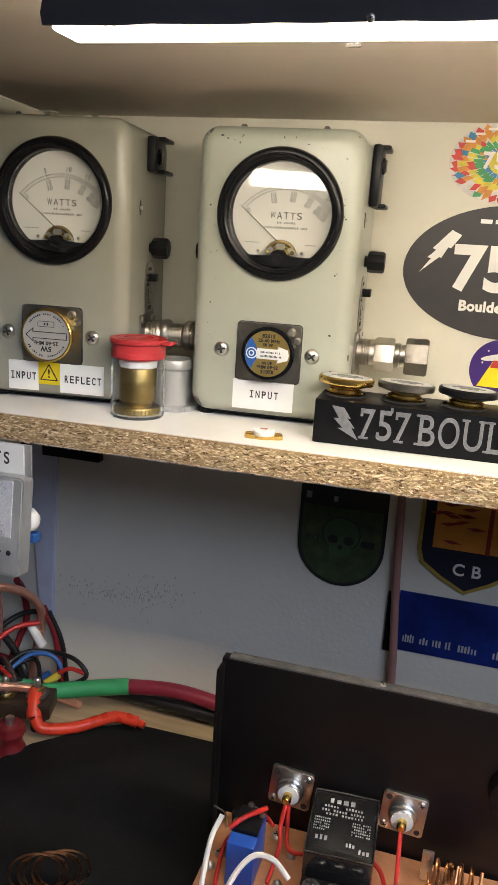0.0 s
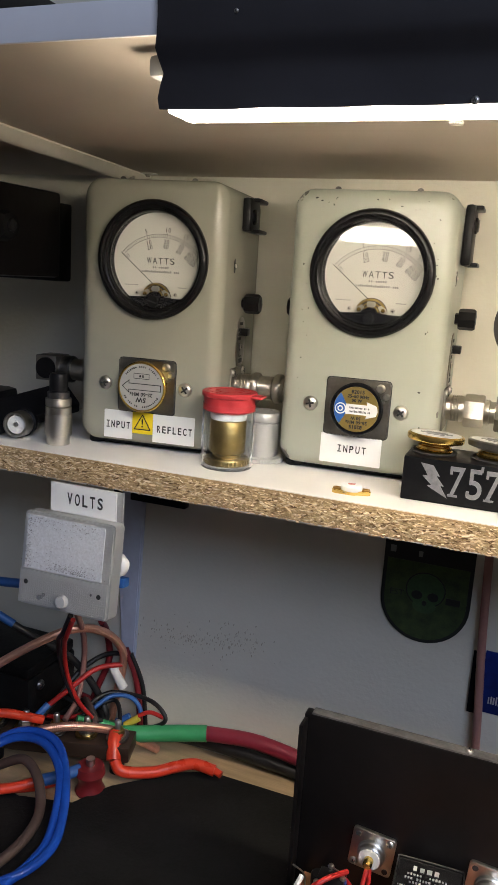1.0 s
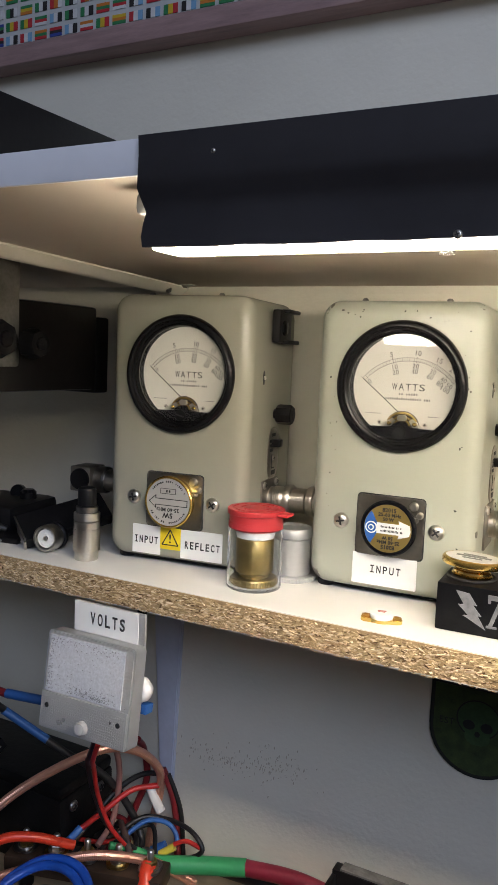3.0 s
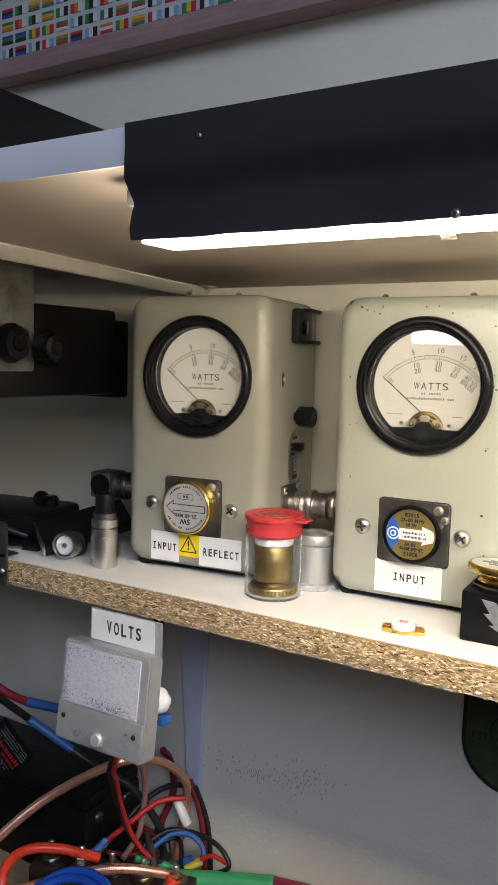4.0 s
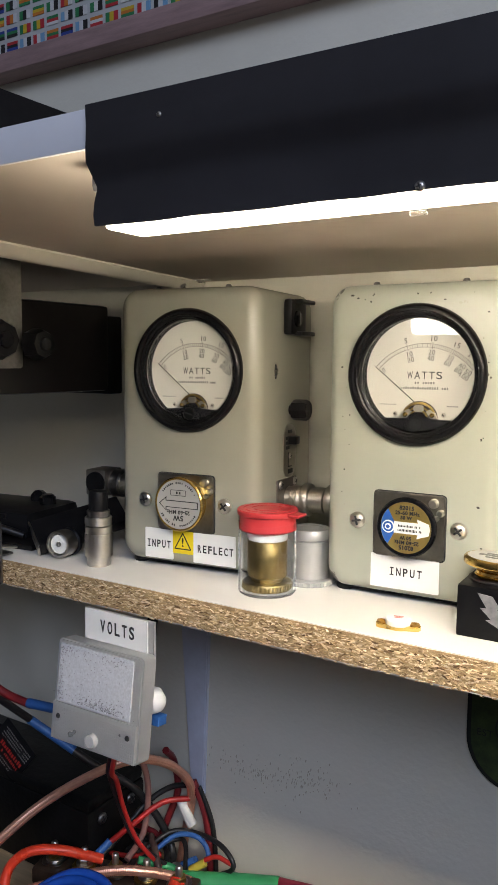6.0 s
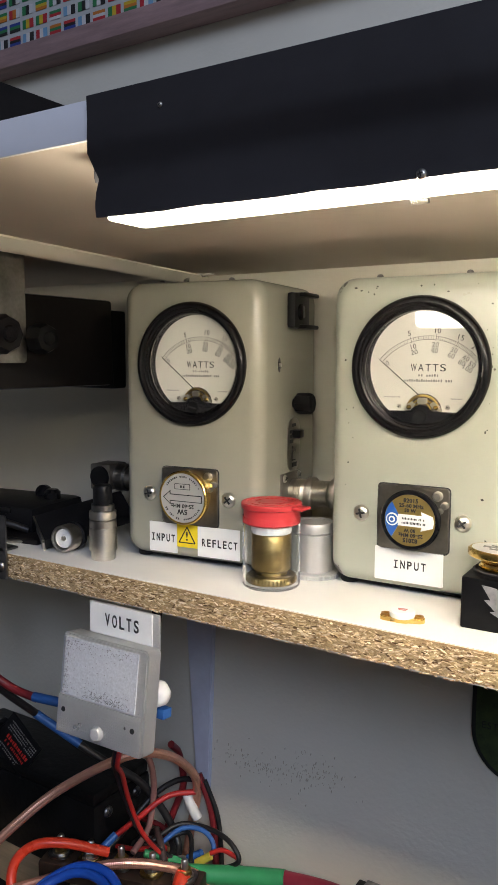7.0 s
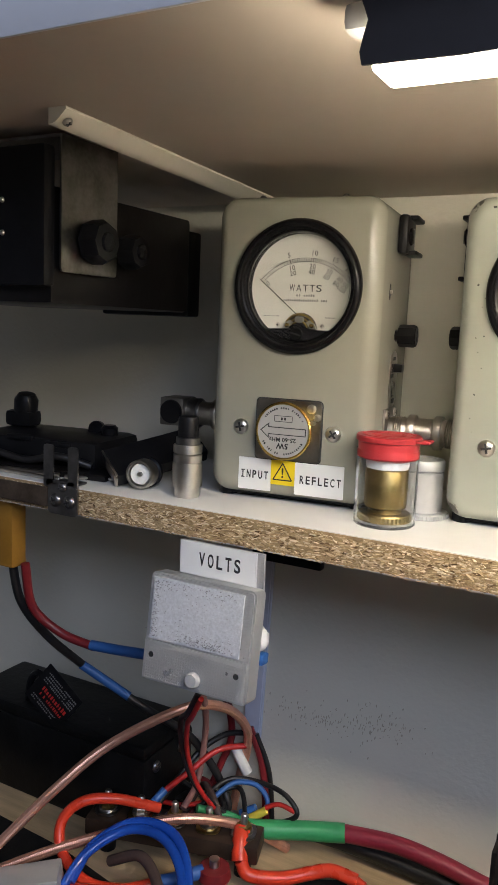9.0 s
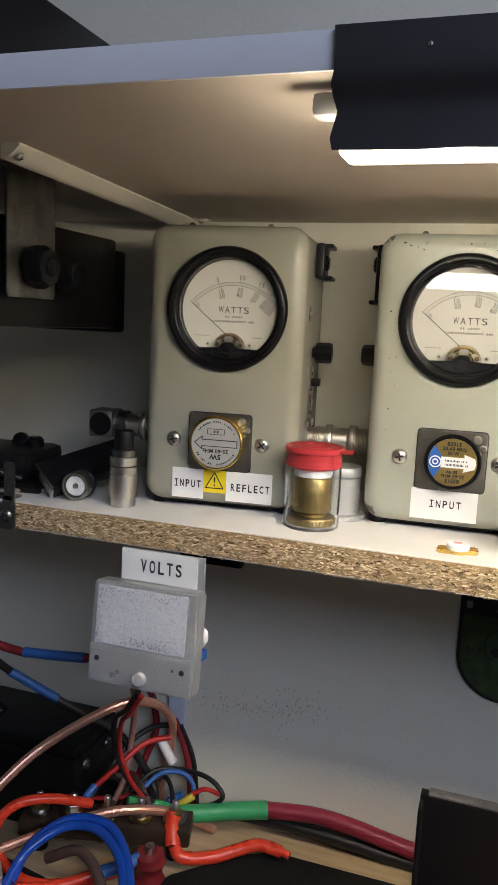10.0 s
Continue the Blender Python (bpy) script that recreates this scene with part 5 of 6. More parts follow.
al = sticker("purple_sticker", 0.0135, 1.0820, "round purple sticker with a yellow beam")
part("vinyl", slab(oval(0.0200, 0.0200, 40), -0.0003, 0), PURPLE, al)
part("rim", slab(oval(0.0200, 0.0200, 40), -0.0002, 0.0001), STBLK, al)
part("beam", slab([(-0.005, 0.006), (0.005, 0.006), (0.014, -0.012), (-0.014, -0.012)], -0.0006, -0.0002), YELLOW, al)
part("beam_top", slab([(-0.005, 0.006), (0.005, 0.006), (0.007, 0.001), (-0.007, 0.001)], -0.0008, -0.0003), TIE[0], al)
part("craft", slab(oval(0.0135, 0.0022, 24), -0.0006, -0.0002, pose(0, 0, 0.0085, 0, -10, 0)), STWHITE, al)
for x, z in ((-0.012, 0.004), (-0.009, 0.012), (0.003, 0.014)):
    part("star", slab(shift(oval(0.0006, 0.0006, 8), x, z), -0.0006, -0.0002), STWHITE, al)


def u_shape(w, top, bottom, n=18):
    r = w / 2
    return [(-r, top)] + [(-r * math.cos(math.pi * k / n), bottom + r - r * math.sin(math.pi * k / n)) for k in range(n + 1)] + [(r, top)]


sk = sticker("shield_patch", -0.0810, 0.9470, "dark green U-shaped patch with a black border", "patch")
part("border", slab(u_shape(0.0645, 0.0385, -0.0375), -0.0010, 0), PATCHB, sk)
part("field", slab(u_shape(0.0590, 0.0235, -0.0348), -0.0014, -0.0006), PATCHG, sk)
part("motif_outline", slab(shift(oval(0.0144, 0.0134, 24), 0.000, 0.0035), -0.00155, -0.0010), PATCHB, sk)
part("motif_disc", slab(shift(oval(0.0135, 0.0125, 24), 0.000, 0.0035), -0.0018, -0.0010), mat("olive_print", (0.04, 0.085, 0.032), 0.7, vary=0.3, scale=60), sk)
part("motif_base", slab(shift(oval(0.0085, 0.0060, 16), 0, -0.0085), -0.0016, -0.0010), mat("olive_print_low", (0.045, 0.09, 0.035), 0.7, vary=0.3, scale=60), sk)
for x, z, rx, rz in ((-0.0058, -0.0010, 0.0040, 0.0034), (0.0058, -0.0010, 0.0040, 0.0034), (0, -0.0065, 0.0018, 0.0020)):
    part("motif_spot", slab(shift(oval(rx, rz, 14), x, z), -0.0019, -0.0012), PATCHB, sk)
part("lettering", lettering("EST", 0.0065, pose(-0.0205, -0.0015, -0.0020), 0.0001), PATCHB, sk)
for b in ((-0.026, 0.031, 0.004, 0.005), (-0.006, 0.030, 0.003, 0.004)):
    part("print_bar", bars([b], I4, None, -0.0016), GREYINK, sk)
part("print_bar", bars([(0.020, -0.002, 0.010, 0.005)], I4, None, -0.0016), PATCHB, sk)

cbp = sticker("cloth_badge", 0.0100, 0.9550, "navy shield badge with gold border and orange panel", "badge")
shield = [(-0.036, 0.040), (-0.036, -0.006), (-0.033, -0.016), (-0.018, -0.0265), (0, -0.036), (0.018, -0.0265), (0.033, -0.016), (0.036, -0.006), (0.036, 0.040)]
part("border", slab(shield, -0.0018, 0, bev=0.0005), GOLDTH, cbp, "gold thread border")
part("field", slab([(x * 0.915, z * 0.92 + 0.0005) for x, z in shield], -0.0024, -0.001), NAVY, cbp)
part("panel", box((0.002, -0.0026, 0.0155), (0.055, 0.001, 0.036), 0), ORANGEP, cbp, "orange panel")
rnd = random.Random(3)
for i in range(11):
    x, z = rnd.uniform(-0.022, 0.006), rnd.uniform(0.0, 0.031)
    part("panel_stroke", slab([(x - 0.006, z), (x + 0.001, z + 0.0015), (x + 0.007, z + 0.0005), (x, z - 0.0015)], -0.0034, -0.0028, pose(0, 0, 0, 0, rnd.uniform(-12, 12), 0)), DKREDP, cbp)
part("panel_column", box((0.012, -0.0032, 0.014), (0.003, 0.0006, 0.034), 0), DKREDP, cbp)
part("lettering", lettering("C B", 0.0125, pose(0.0, -0.0026, -0.0175), 0.0002, 0.0002), STWHITE, cbp)

bn = sticker("blue_banner", 0.040, 0.8905, "blue printed banner with a line of white print", "banner")
part("sheet", box((0, -0.0004, 0), (0.148, 0.0008, 0.0475), 0), BANNER, bn)
pb = dashes(-0.0643, -0.0140, 0.0090, 0.0070, 5, pose(0, 0, 0, 0, 1.0, 0), 41, -0.0009)
dashes(-0.0345, -0.0140, 0.0440, 0.0062, 19, pose(0, 0, 0, 0, 1.0, 0), 42, -0.0009, pb)
dashes(0.0060, -0.0140, 0.0260, 0.0066, 10, pose(0, 0, 0, 0, 1.0, 0), 43, -0.0009, pb)
part("print", pb, SILVERP, bn)
solo("black_strip", box((-0.0382, WALL_Y - 0.0012, 0.8885), (0.0082, 0.0024, 0.0475), 0.0003), BLKPL, "short black strip on the wall", "strip")
solo("wall_cable", wire([(-0.0415, WALL_Y - 0.0052, 1.033), (-0.0400, WALL_Y - 0.0052, 0.98), (-0.0375, WALL_Y - 0.0055, 0.92), (-0.0335, WALL_Y - 0.0060, 0.86), (-0.031, WALL_Y - 0.0062, 0.81), (-0.030, WALL_Y - 0.0062, BENCH + 0.003)], 0.0030, 12), PINKCAB, "dull pink cable running down the wall", "cable")

# ---- under the shelf: volt meter ----
vl = thing("label_plate", pose(-0.2745, 0.4085, 0), "clear plate with a white label under the shelf", "sign")
part("clear_plate", box((0.0010, 0.0015, 1.0210), (0.0515, 0.002, 0.0205), 0.0005), FROST, vl, "clear acrylic plate")
part("label_card", box((-0.0012, 0.0000, 1.0220), (0.0475, 0.0008, 0.0184), 0), LABEL, vl, "white label")
part("lettering", typed("VOLTS", 0.0002, 1.0222, 0.0055, 0.0076, pose(0, -0.0005, 0), 0.0008), INK, vl)

vm = thing("volt_meter", pose(-0.2785, 0.4005, 0.9835, -8, -0.5, 0), "clear-fronted square volt meter, fogged inside", "meter")
part("lens_cover", slab(rounded(0.0655, 0.0595, 0.003, 3), -0.0065, 0.0045, bev=0.001), FROST, vm, "fogged clear acrylic cover")
part("card", box((-0.0015, -0.0070, 0.0105), (0.0560, 0.0008, 0.0335), 0), FOG, vm, "mottled grey card")
win = part("lower_window", box((0, -0.0072, -0.0178), (0.0635, 0.0012, 0.0216), 0.0004), FROST, vm, "ribbed clear lower window")
rb = bmesh.new()
for k in range(40):
    box((-0.0300 + k * 0.00154, -0.0078, -0.0190), (0.0005, 0.0003, 0.0182), 0, rb)
for k in range(13):
    box((0, -0.0078, -0.0278 + k * 0.00148), (0.0610, 0.0003, 0.0005), 0, rb)
part("ribs", rb, FROST, win)
sp = bmesh.new()
rnd = random.Random(31)
for i in range(470):
    if i < 210:
        x, z = rnd.gauss(0.005, 0.0095), -0.0052 + abs(rnd.gauss(0, 0.0028))
    elif i < 330:
        x, z = -0.0290 + abs(rnd.gauss(0, 0.0024)), rnd.uniform(-0.005, 0.025)
    elif i < 420:
        x, z = rnd.uniform(-0.027, 0.024), 0.0262 - abs(rnd.gauss(0, 0.0022))
    else:
        x, z = rnd.uniform(-0.027, 0.024), rnd.uniform(-0.005, 0.026)
    w, h = rnd.uniform(0.00012, 0.00042), rnd.uniform(0.00012, 0.00036)
    slab([(x - w, z), (x, z - h), (x + w, z + h * 0.3), (x - w * 0.2, z + h)], -0.0077, -0.0073, bm=sp)
flecks = part("mould_fleck", sp, mat("dark_fog_spots", (0.30, 0.30, 0.31), 0.8, vary=0.4, scale=300), vm, "dark mould specks")
tagged(flecks, "dark mould specks", kind="stuff")
part("zero_knob", lathe([(0, 0), (0.0042, 0), (0.0042, 0.002), (0.0034, 0.0032), (0, 0.0034)], 24, axis((0.0012, -0.0078, -0.0225), FWD)), CANM, vm, "white zero knob")
for sx, sz in ((-0.0268, -0.0150), (0.0262, -0.0150)):
    part("fixing_hole", lathe([(0, 0), (0.0016, 0), (0.0014, 0.0004), (0, 0.0004)], 14, axis((sx, -0.0079, sz), FWD)), INK, vm)
part("rear_can", rod((0, 0.0045, 0), (0, 0.026, 0), 0.0185, 28, 0.002), CANM, vm, "round white rear housing")
part("terminal_cap", lathe([(0, 0), (0.0078, 0), (0.0080, 0.002), (0.0050, 0.007), (0.0020, 0.0085), (0, 0.0086)], 18, axis((0.0225, 0.016, 0.000), (1, 0, -0.1))), LABEL, vm, "white terminal cap")
part("blue_terminal", box((0.026, 0.019, -0.011), (0.007, 0.008, 0.006), 0.001), BLUESH, vm)
part("hanger", box((0.022, 0.012, 0.031), (0.006, 0.002, 0.052), 0), BLKPL, vm)

# ---- on the bench ----
mt = bmesh.new()
slab([(-0.80, -0.14), (0.45, -0.14), (0.45, 0.526), (-0.228, 0.525), (-0.252, 0.512), (-0.290, 0.474), (-0.305, 0.445), (-0.345, 0.434), (-0.420, 0.448), (-0.80, 0.470)], 0, 0.003, pose(0, 0, BENCH + 0.0032, -90), mt)
solo("bench_mat", mt, MATBLK, "black rubber mat lying on the bench", "mat")

# black amplifier chassis with a copper board
amp = thing("amplifier_chassis", pose(0, 0, 0), "black metal chassis panel with a copper board and sockets", "amplifier")
PX0, PX1, PY = -0.1185, 0.22, 0.3920
panel = part("panel", box(((PX0 + PX1) / 2, PY + 0.0035, (BENCH + 0.0035 + 0.9300) / 2), (PX1 - PX0, 0.007, 0.9300 - BENCH - 0.0035), 0.0006), BLKMET, amp, "black painted panel")
part("panel_edge", box(((PX0 + PX1) / 2 + 0.002, PY + 0.0040, 0.9304), (PX1 - PX0 - 0.004, 0.0066, 0.0012), 0.0003), mat("scraped_aluminium_edge", (0.34, 0.33, 0.32), 0.5, 0.8, vary=0.3, scale=90, bump=0.4), amp, "bare scraped aluminium edge")
part("side_flange", box((PX0 + 0.0012, PY - 0.005, (BENCH + 0.0035 + 0.928) / 2), (0.0024, 0.010, 0.928 - BENCH - 0.0035), 0.0006), BLKMET, amp)
screw_head((-0.0300, PY + 0.004, 0.9310), 0.0022, amp, NICKEL, "edge_screw", (0, 0, 1))
part("panel_knob", lathe([(0, 0), (0.016, 0), (0.015, 0.010), (0, 0.011)], 28, axis((0.0455, PY, 0.888), FWD)), BAKE, amp)
BZ = 0.833
board = part("board", box(((-0.1105 + 0.20) / 2, 0.295, BZ - 0.001), (0.3105, 0.190, 0.0020), 0.0003), PCB, amp, "copper-clad circuit board")
part("heat_sink", box(((-0.100 + 0.19) / 2, 0.295, (BENCH + 0.0035 + BZ - 0.002) / 2), (0.285, 0.176, BZ - 0.002 - BENCH - 0.0035), 0.001), BLKMET, amp, "black heat sink under the board")


def coax_socket(x, z, tilt):
    m = Matrix.Translation((x, PY, z)) @ pose(0, 0, 0, 0, tilt, 0)
    s = part("coax_socket", slab(rounded(0.0240, 0.0240, 0.002, 3), -0.0024, -0.0002, m, bev=0.0004), NICKEL, amp, "nickel flange socket")
    a = m @ axis((0, -0.0024, 0), FWD)
    part("socket_boss", lathe([(0.0078, 0), (0.0078, 0.002), (0.0071, 0.0026), (0.0071, 0.0050), (0.0064, 0.0056), (0.0060, 0.0056), (0.0058, 0.0050)], 28, a), NICKEL, s)
    part("dielectric", lathe([(0.0059, 0.004), (0.0059, 0.0062), (0.0030, 0.0064), (0, 0.0068)], 24, a), FOAM, s, "white dielectric")
    part("centre_pin", lathe([(0.0026, 0.006), (0.0026, 0.0105), (0.0018, 0.0120), (0, 0.0120)], 16, a), GOLD, s, "gold solder cup")
    for sx in (-1, 1):
        for sz in (-1, 1):
            p = m @ Vector((sx * 0.0088, -0.0024, sz * 0.0088))
            if sx == sz or sz < 0 and sx < 0:
                screw_head(p, 0.0022, s, NICKEL, "socket_screw")
            else:
                part("hole", lathe([(0, 0), (0.0017, 0), (0.0015, 0.0004), (0, 0.0004)], 12, axis(p, FWD)), INK, s)
    return s


coax_socket(-0.0735, 0.8590, 5)
coax_socket(-0.0110, 0.8600, 4)

RL = pose(-0.0400, 0.3630, 0, 0, 0, 3)
relay = part("relay", box((0, 0.003, BZ + 0.0155), (0.0350, 0.0480, 0.0310), 0.0025, None, RL), SMOKE, board, "black relay in a clear case")
RT = RL @ pose(0, 0.003, BZ + 0.0312, -90)
rp = dashes(-0.0020, 0.0165, 0.0150, 0.0042, 4, RT, 51, -0.0001)
dashes(-0.0010, 0.0118, 0.0210, 0.0018, 13, RT, 52, -0.0001, rp)
dashes(-0.0010, 0.0085, 0.0230, 0.0016, 15, RT, 53, -0.0001, rp)
dashes(0.0000, 0.0058, 0.0200, 0.0016, 12, RT, 54, -0.0001, rp)
for k in range(5):
    dashes(-0.0110, 0.0020 - 0.0021 * k, 0.0085, 0.0011, 8, RT, 60 + k, -0.0001, rp)
    dashes(0.0095, 0.0020 - 0.0021 * k, 0.0100, 0.0011, 9, RT, 70 + k, -0.0001, rp)
dashes(-0.0100, -0.0120, 0.0070, 0.0034, 3, RT, 81, -0.0001, rp)
dashes(0.0050, -0.0140, 0.0050, 0.0030, 3, RT, 82, -0.0001, rp)
dashes(0.0120, -0.0170, 0.0060, 0.0034, 3, RT, 83, -0.0001, rp)
part("relay_print", rp, SILVERP, relay, "white print")
# Metal wires along the top edges stand for the clear case's highlights.
clear = bmesh.new()
for sx in (-0.0172, 0.0172):
    wire([RL @ Vector((sx, -0.020, BZ + 0.0312)), RL @ Vector((sx, 0.003, BZ + 0.0314)), RL @ Vector((sx, 0.0262, BZ + 0.0312))], 0.0004, 6, 2, clear)
for sy in (-0.0205, 0.0265):
    wire([RL @ Vector((-0.0170, sy, BZ + 0.0312)), RL @ Vector((0.0, sy, BZ + 0.0314)), RL @ Vector((0.0170, sy, BZ + 0.0312))], 0.0004, 6, 2, clear)
part("edge_glint", clear, DARKNI, relay, "thin metal wires standing for the gloss on the case's edges")
part("terminal_block", box((0.001, -0.037, BZ + 0.010), (0.036, 0.026, 0.020), 0.002, None, RL), BLKPL, board, "black relay socket")
for k in range(3):
    screw_head(RL @ Vector((-0.011 + k * 0.011, -0.031, BZ + 0.0203)), 0.0046, board, NICKEL, "terminal_screw", (0, 0, 1), 30 * k)
part("trimmer", box((-0.0880, 0.3520, BZ + 0.0130), (0.0145, 0.026, 0.0260), 0.0008, None), BLUEBOX, board, "blue multi-turn trimmer")
part("trimmer_cap", box((-0.0880, 0.3560, BZ + 0.0275), (0.0140, 0.018, 0.003), 0.0008), BLKPL, board)
for x, y in ((-0.094, 0.352), (-0.082, 0.360), (-0.0900, 0.366)):
    part("solder_joint", lathe([(0.0018, 0), (0.0014, 0.0012), (0, 0.0018)], 10, pose(x, y, BZ + 0.029)), NICKEL, board)
for x, y in ((-0.1035, 0.358), (-0.0775, 0.381), (0.006, 0.366), (0.006, 0.350)):
    screw_head((x, y, BZ), 0.0032, board, NICKEL, "board_screw", (0, 0, 1))
for x, y, r in ((-0.0665, 0.3690, 0.0026), (-0.1000, 0.3700, 0.0022), (-0.1060, 0.3480, 0.0028), (-0.0690, 0.3480, 0.0024), (0.0020, 0.3600, 0.0026)):
    part("solder_blob", lathe([(r, 0), (r * 0.9, r * 0.6), (r * 0.4, r * 1.1), (0, r * 1.2)], 12, pose(x, y, BZ)), NICKEL, board)
part("capacitor", lathe([(0, 0), (0.0042, 0), (0.0044, 0.0008), (0.0044, 0.0080), (0.0038, 0.0088), (0, 0.0088)], 20, pose(-0.1000, 0.3820, BZ)), BLKPL, board, "small black capacitor")
for x, y in ((-0.1060, 0.3780), (-0.0860, 0.3860)):
    part("trimmed_lead", wire([(x, y, BZ), (x - 0.002, y + 0.001, BZ + 0.008), (x - 0.008, y - 0.001, BZ + 0.013)], 0.0005, 6), NICKEL, board)
part("solder_lug", box((0.0045, 0.378, BZ + 0.009), (0.006, 0.002, 0.018), 0.0005), NICKEL, board)


def board_wire(pts, r, m, label):
    part("wire", wire(pts, r, 8), m, board, label)


board_wire([(-0.0735, 0.379, 0.857), (-0.0740, 0.371, 0.849), (-0.0725, 0.363, 0.842), (-0.074, 0.345, BZ + 0.002)], 0.0012, REDW, "red hookup wire")
board_wire([(-0.0720, 0.379, 0.857), (-0.070, 0.372, 0.840), (-0.066, 0.367, 0.838), (-0.058, 0.366, 0.840)], 0.0012, REDW, "red hookup wire")
board_wire([(-0.0110, 0.379, 0.858), (-0.0105, 0.370, 0.850), (-0.0100, 0.358, 0.840), (-0.0110, 0.340, 0.837), (-0.018, 0.325, 0.836)], 0.0012, REDW, "red hookup wire")
board_wire([(-0.0245, 0.372, 0.842), (-0.018, 0.364, 0.842), (-0.0150, 0.352, 0.841), (-0.0165, 0.336, 0.838)], 0.0012, REDW, "red hookup wire")
board_wire([(-0.0990, 0.372, BZ + 0.003), (-0.0960, 0.380, BZ + 0.010), (-0.0850, 0.378, BZ + 0.014), (-0.078, 0.370, BZ + 0.016)], 0.0011, REDW, "red hookup wire")
board_wire([(-0.0960, 0.346, BZ + 0.029), (-0.0890, 0.352, BZ + 0.033), (-0.0810, 0.364, BZ + 0.031)], 0.0014, REDW, "red hookup wire")
board_wire([(-0.0980, 0.374, BZ + 0.003), (-0.1010, 0.360, BZ + 0.008), (-0.1005, 0.345, BZ + 0.004), (-0.098, 0.330, BZ + 0.003)], 0.0011, REDW, "red hookup wire")
board_wire([(-0.1020, 0.352, BZ + 0.030), (-0.1040, 0.340, BZ + 0.024), (-0.1030, 0.325, BZ + 0.010), (-0.10, 0.310, BZ + 0.002)], 0.0014, WHITEW, "white hookup wire")
board_wire([(-0.0610, 0.334, BZ + 0.019), (-0.070, 0.336, BZ + 0.026), (-0.0800, 0.332, BZ + 0.028), (-0.088, 0.322, BZ + 0.018), (-0.09, 0.305, BZ + 0.003)], 0.0014, WHITEW, "white hookup wire")
for x0, rr in ((0.012, 0.008), (0.024, 0.008)):
    cp = [(x0 - 0.008 + 0.0026 * k / 2, 0.372 + 0.0075 * math.sin(k * math.pi / 2), BZ + 0.010 + 0.0085 * math.cos(k * math.pi / 2)) for k in range(13)]
    board_wire(cp, 0.0009, BAREC, "bare copper coil")
part("toroid_core", lathe([(0.009, -0.004), (0.016, -0.004), (0.016, 0.004), (0.009, 0.004), (0.009, -0.004)], 28, pose(0.018, 0.352, BZ + 0.0045)), BLUEBOX, board, "blue toroid core")

# copper coil lying on the mat
coil = thing("copper_coil", pose(-0.2060, 0.3520, BENCH + 0.0036), "loose bare copper wire coil on the mat", "coil")
for k in range(5):
    r = 0.014 - 0.001 * (k % 2)
    ring = [(r * math.cos(a * math.pi / 6) + 0.0035 * k - 0.007, 0.006 * math.cos(a * math.pi / 6) + 0.002 * k, 0.0145 + r * math.sin(a * math.pi / 6)) for a in range(13)]
    part("turn", wire(ring, 0.0007, 6, 4), BAREC, coil)

# battery with its tag
bat = thing("battery", pose(-0.4640, 0.5170, BENCH), "black battery in a plastic case against the wall", "battery")
part("battery_case", box((0, 0, 0.0320), (0.180, 0.066, 0.064), 0.004), BATT, bat)
part("battery_lid", box((0, 0, 0.0685), (0.178, 0.064, 0.010), 0.003), BATT, bat)
for y in (-0.018, 0.015):
    screw_head((0.0900, y, 0.054), 0.0045, bat, DARKNI, "terminal_bolt", (1, 0, 0))
part("carry_loop", wire([(-0.034, -0.02, 0.070), (-0.030, -0.02, 0.092), (-0.020, -0.02, 0.098), (-0.010, -0.02, 0.080)], 0.0030, 8), BLKPL, bat, "black strap loop")
tg = thing("battery_tag", pose(-0.4720, 0.4860, 0.8480, -12, 36, 0), "black tag with red and white print on the battery", "tag")
part("tag_card", box((0, 0, 0.014), (0.040, 0.0014, 0.034), 0.0005), BLKPL, tg)
wp = bmesh.new()
for k, z in enumerate((0.026, 0.0235, 0.021, 0.0185, 0.004, 0.0015)):
    dashes(0.001, z, 0.033, 0.0013, 18, I4, 90 + k, -0.0009, wp)
part("white_print", wp, GREYINK, tg)
rp = dashes(0.002, 0.0135, 0.028, 0.0040, 11, I4, 97, -0.0010)
dashes(0.002, 0.0085, 0.026, 0.0026, 13, I4, 98, -0.0010, rp)
part("red_print", rp, REDW, tg)

# terminal strip
ts = thing("terminal_strip", pose(-0.346, 0.4830, BENCH, 0, 0, 16), "brass and steel terminal strip crowded with lugs", "terminal strip")
part("strip_base", box((0, 0, 0.0225), (0.125, 0.026, 0.013), 0.002), mat("brown_bakelite", (0.045, 0.028, 0.018), 0.4, vary=0.3, scale=60), ts)
for x in (-0.050, 0.050):
    part("standoff", rod((x, 0, 0), (x, 0, 0.017), 0.006, 16), BLKPL, ts)
for k in range(5):
    x = -0.050 + 0.025 * k
    b = part("bus_lug", slab(rounded(0.017, 0.018, 0.006, 4), -0.0015, 0, pose(x, 0, 0.0300, -90)), BRASS if k % 2 else DARKNI, ts)
    part("washer", lathe([(0.003, 0), (0.0065, 0), (0.0065, 0.0012), (0.003, 0.0012)], 20, pose(x, 0, 0.0315)), NICKEL, b)
    part("nut", lathe([(0, 0), (0.0050, 0), (0.0054, 0.0005), (0.0054, 0.0036), (0.0048, 0.0042), (0, 0.0042)], 6, pose(x, 0, 0.0327, 0, 0, 15 * k)), NICKEL if k % 2 else BRASS, b)
    part("stud", lathe([(0, 0), (0.0026, 0), (0.0026, 0.0085), (0.0018, 0.0095), (0, 0.0096)], 14, pose(x, 0, 0.0350)), NICKEL, b)
bp = thing("binding_post", pose(-0.3030, 0.4660, BENCH), "dark red moulded binding post on the bench", "binding post")
